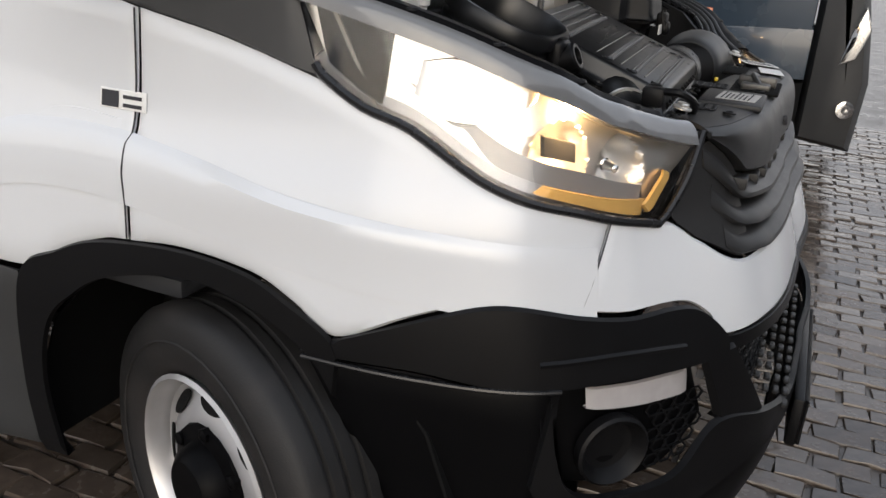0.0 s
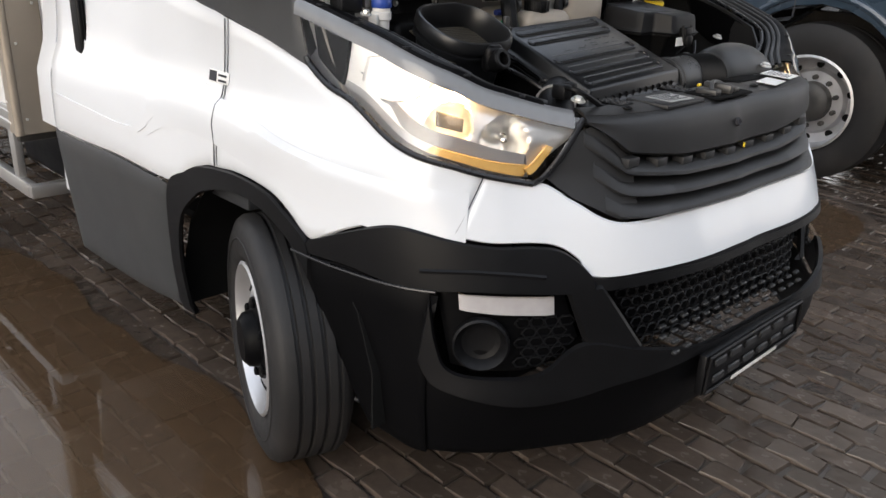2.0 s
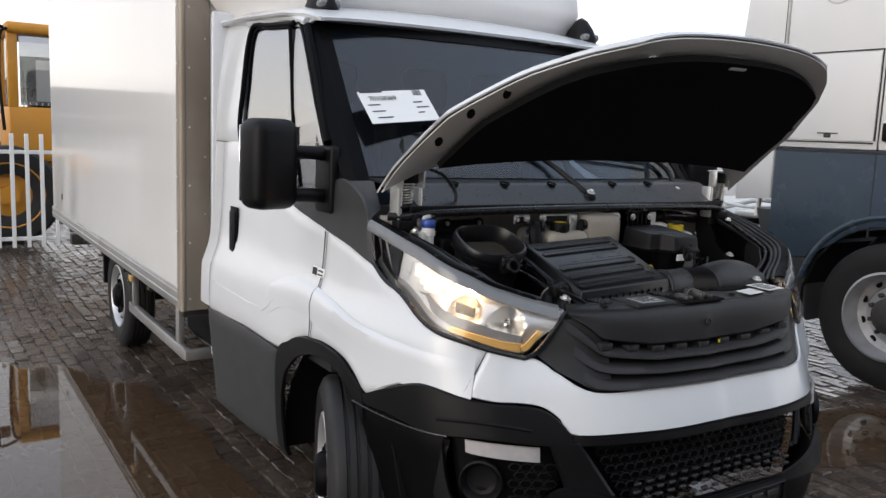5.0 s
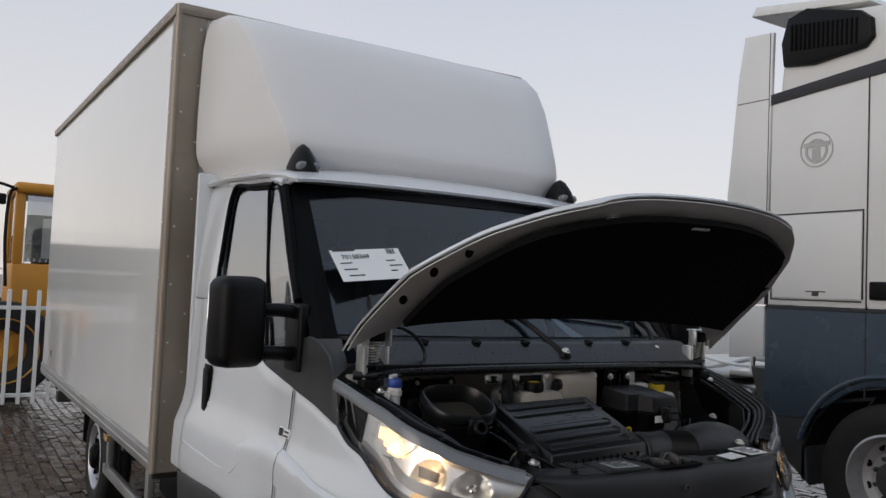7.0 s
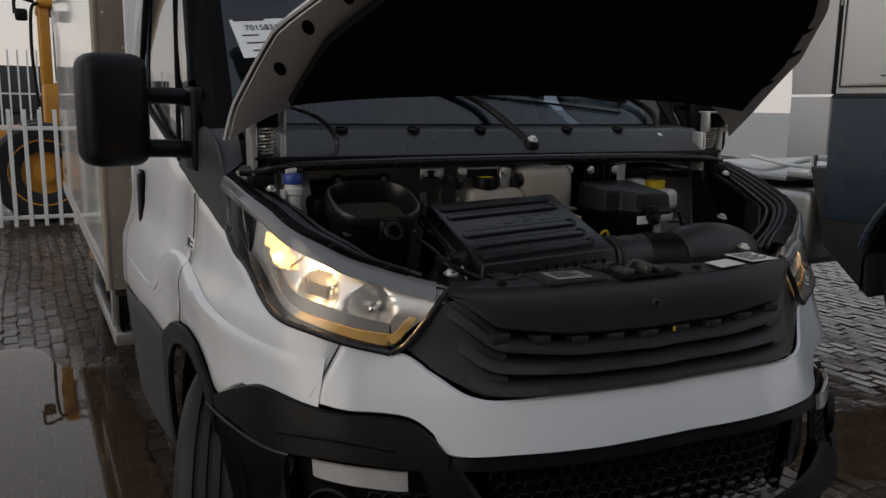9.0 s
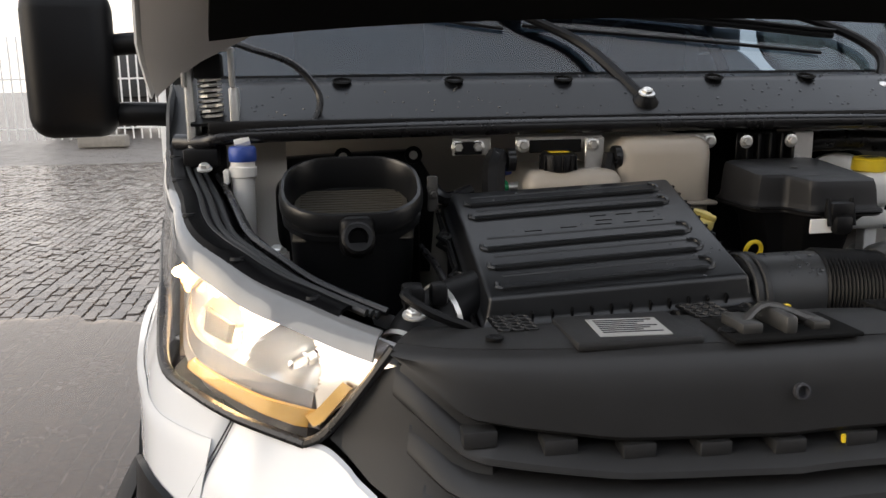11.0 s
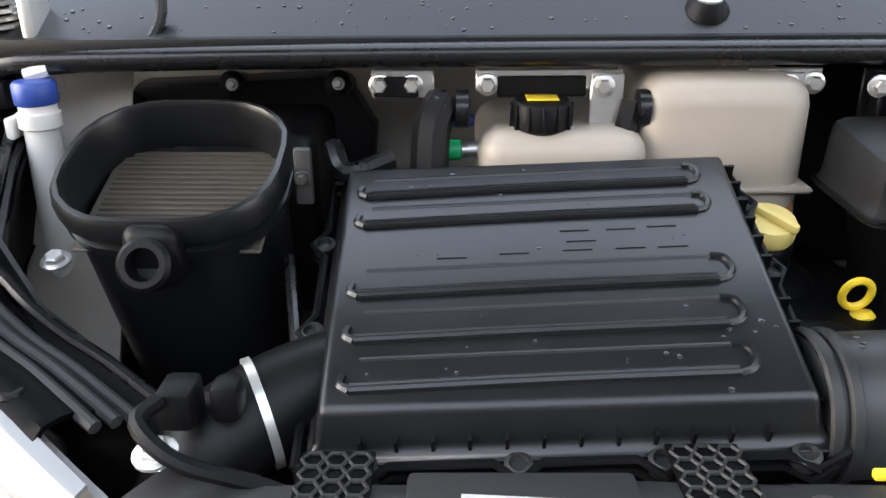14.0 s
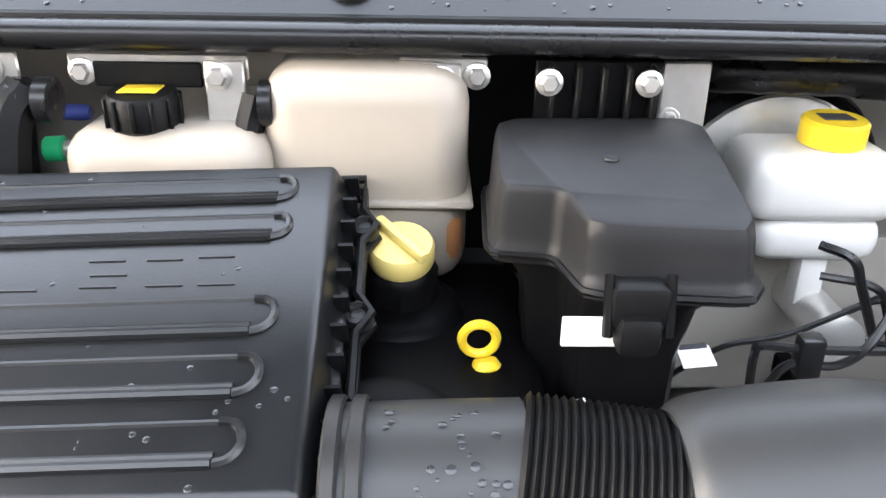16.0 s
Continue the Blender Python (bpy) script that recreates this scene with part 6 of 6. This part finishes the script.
# ---- yellow wheel loader behind the fence ----
L0 = Vector((-.72, 10.9, 0))
loader = thing("wheel_loader", "yellow wheel loader standing behind the white fence", "loader", at=L0)
cab = part("cab_shell", block(-.36, .70, -.74, .54, 1.0, 1.70, .04), LOADER, loader, "yellow cab")
for x in (-.30, .64):
    for y in (-.68, .48):
        part("cab_post", block(x - .06, x + .06, y - .06, y + .06, 1.68, 2.66, .03), LOADER, cab)
part("cab_roof", block(-.38, .74, -.80, .6, 2.60, 2.74, .05, 3), LOADER, cab)
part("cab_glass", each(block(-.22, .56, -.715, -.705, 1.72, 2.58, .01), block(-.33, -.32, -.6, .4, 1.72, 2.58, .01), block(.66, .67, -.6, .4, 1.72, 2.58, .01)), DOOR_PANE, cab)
part("cab_seat", block(-.05, .4, -.2, .3, 1.6, 2.2, .08, 3), CAB_DARK, loader)
part("engine_hood", each(block(-.2, 2.6, -.62, .62, .9, 1.6, .1, 3), block(-1.3, -.3, -.3, .5, .7, 1.15, .1, 3)), LOADER, loader)
part("handrail", each(tube([(-.42, -.82, 1.4), (-.46, -.84, 2.0), (-.44, -.82, 2.55), (-.36, -.8, 2.65)], .02, 8, 4), tube([(-.40, -.85, 2.65), (-.60, -.9, 2.68), (-.62, -.9, 2.5)], .02, 8, 4)), BLACK, loader)
part("work_lamp", block(-.62, -.48, -.95, -.86, 2.42, 2.56, .03, 3), BLACK, loader)
part("hood_vent", each(*[block(.25, .48, -.76, -.74, 1.15 + .05 * k, 1.475 + .05 * k, .004, 1) for k in range(7)]), CAB_DARK, loader)
for x in (-.42, 2.0):
    for y in (-.95, .75):
        tw = part("loader_wheel", lathe([(.26, -.16), (.42, -.22), (.56, -.22), (.60, -.18), (.61, 0), (.60, .18), (.56, .22), (.42, .22), (.26, .16)], (x, y, .61), (0, -1, 0), 36, cap=False), RUBBER, loader, "large loader tyre")
        part("wheel_disc", lathe([(.30, -.05), (.42, .20), (.40, .22), (.28, .10), (.12, .10), (.12, .18), (.001, .18)], (x, y, .61), (0, -1, 0), 28, cap=False), LOADER, tw, "yellow wheel disc")

# ---- fences ----
def fence_panel(name, x0, x1, y, height, pitch, rails, label, tilt=0.0):
    f = thing(name, label, "fence", at=((x0 + x1) / 2, y, 0), group="yard fences")
    h = (x1 - x0) / 2
    slat_mesh = mesh_of("slat", *block(-.022, .022, -.01, .01, .06, height, .004, 1), FENCE)
    for k in range(int((x1 - x0) / pitch) + 1):
        s = new("slat", slat_mesh)
        s.parent, s.location = f, (-h + pitch * k, 0, 0)
    for z in rails:
        part("rail", block(-h, h, .01, .05, z - .022, z + .022, .005, 1), FENCE, f)
    for x in (-h, h):
        part("post", block(x - .04, x + .04, -.02, .06, 0, height, .008), FENCE, f)
    return f


fence_panel("fence", -2.25, 1.6, 9.05, 1.38, .155, (.16, 1.17), "white steel bar fence in front of the loader")
fence_panel("fence", -14.0, -6.3, 22.5, 2.75, .22, (.35, 1.65), "tall white steel bar fence across the yard")
fence_panel("fence", -6.0, 3.0, 22.5, 2.75, .22, (.35, 1.65), "tall white steel bar fence across the yard")
foot = tagged(part("concrete_foot", block(-.55, .55, -.25, .25, 0, .28, .03), CONCRETE), "weathered concrete fence foot on the paving", "concrete block")
foot.location = (-5.6, 20.3, 0)

# ---- unseen wall behind the camera, added to keep low sky off the bay ----
tagged(part("unseen_sky_blocker", block(-16, 16, -13.4, -13.0, 0, 7.5, .05), BLOCKER_GREY), "unseen plain grey wall behind the camera that blocks low sky", "wall", kind="structure")

# ---- far side of the yard, mirrored in the box and the panes ----
def trailer(x, y, z0, z1, length, rot, col, label):
    t = thing("parked_trailer", label, "trailer", at=(x, y, 0), group="parked trailers")
    t.rotation_euler = (0, 0, radians(rot))
    part("body", block(-length / 2, length / 2, -1.25, 1.25, z0, z1, .04), col, t)
    part("undercarriage", block(-length / 2 + .3, length / 2 - .3, -1.0, 1.0, .5, z0 - .002, .04), STEEL, t)
    for px in (-length * .32, -length * .22, length * .28):
        for py in (-1.0, 1.0):
            part("wheel", lathe([(.25, -.15), (.48, -.15), (.5, 0), (.48, .15), (.25, .15)], (px, py, .5), (0, 1, 0), 24), RUBBER, t)
    return t


trailer(-24, 14, 1.2, 3.6, 13, 80, TRUCK_WHITE, "white trailer parked across the yard")
trailer(-27, 32, 1.2, 3.4, 13, 60, TRIM_GREY, "dark grey trailer parked across the yard")
trailer(-5, 30, 1.1, 2.6, 9, 8, TRIM_GREY, "dark low trailer behind the tall fence")
crane = thing("mast_crane", "grey lattice mast far across the yard", "crane", at=(-30, 24, 0))
part("mast", join(*[tube([(x, y, 0), (x, y, 9)], .06, 6) for x in (-.4, .4) for y in (-.4, .4)], *[tube([(-.4, -.4, z), (.4, .4, z + .5)], .04, 5) for z in np.arange(0, 8.6, .6)]), STEEL, crane)
part("jib", tube([(0, 0, 8.8), (1.4, 0, 9.2)], .1, 6), STEEL, crane)

# ---- puddle ----
def shore(cx, cy, ax, ay, z, seed):
    pts = []
    for k in range(160):
        a = 2 * math.pi * k / 160
        q = 1 + .16 * noise.noise((math.cos(a) * 1.6 + seed, math.sin(a) * 1.6, 0)) + .06 * noise.noise((math.cos(a) * 7, math.sin(a) * 7, seed)) + .025 * noise.noise((math.cos(a) * 25, math.sin(a) * 25, seed))
        pts.append((cx + ax * q * math.cos(a), cy + ay * q * math.sin(a), z))
    return pts + [(cx, cy, z)], [(k, (k + 1) % 160, 160) for k in range(160)]


tagged(part("puddle", shore(-2.25, 2.0, 1.35, 2.6, .0035, 1), WATER, smooth=False), "still brown puddle on the paving", "puddle", kind="structure")
tagged(part("puddle", shore(2.2, .9, .7, .35, .0035, 5), WATER, smooth=False), "shallow puddle between the vehicles", "puddle", kind="structure")

# ---- paving: uneven concrete setts in rows ----
PW, PL_ = .088, .176
def sett(x, y, rnd):
    """A worn sett: chamfered top on a short skirt, slightly skewed and tipped."""
    hx, hy = PW / 2 - .002 - rnd.random() * .003, PL_ / 2 - .003 - rnd.random() * .003
    z = -.002 + rnd.uniform(-.004, .003)
    tx, ty = rnd.uniform(-.05, .05), rnd.uniform(-.03, .03)
    top, skirt = [], []
    for sx, sy in ((-1, -1), (1, -1), (1.08, .1), (1, 1), (-1, 1), (-.92, .1)):
        j, i = rnd.uniform(-.008, .008), rnd.uniform(-.008, .008)
        px, py = sx * hx + j, sy * hy + i
        top.append((px * .90, py * .955, z + tx * px + ty * py))
        skirt.append((px, py, z - .008 + tx * px + ty * py))
    base = [(px, py, -.02) for px, py, _ in skirt]
    v = top + skirt + base
    f = [(0, 1, 2, 3, 4, 5)] + [(a + 6, b + 6, b, a) for a, b in zip(range(6), (1, 2, 3, 4, 5, 0))] + [(a + 12, b + 12, b + 6, a + 6) for a, b in zip(range(6), (1, 2, 3, 4, 5, 0))]
    return [(px + x, py + y, pz) for px, py, pz in v], f


paving = tagged(new("paving"), "wet brown-grey concrete setts laid in rows", "paving", kind="structure")
rnd = random.Random(4)
shapes = [mesh_of("sett", *sett(0, 0, rnd), PAVER) for _ in range(24)]
far_v, far_f, near_n = [], [], 0
for r in range(-81, 69):
    for c in range(-17, 89):
        x, y = r * PW + .012 * math.sin(c * .35), c * PL_ + (PL_ / 2 if r % 2 else 0) + rnd.uniform(-.004, .004)
        if y > 9 and x > 2.8:
            continue
        if -1.75 < x < 1.0 and -.75 < y < .62 and near_n < 300:
            s = new("sett", shapes[rnd.randrange(24)])
            s.parent, s.location = paving, (x, y, 0)
            near_n += 1
        else:
            v, f = sett(x, y, rnd)
            k = len(far_v)
            far_v += v
            far_f += [tuple(i + k for i in q) for q in f]
rest = part("setts", (far_v, far_f), PAVER, paving, smooth=False)
rest["kind"] = "stuff"
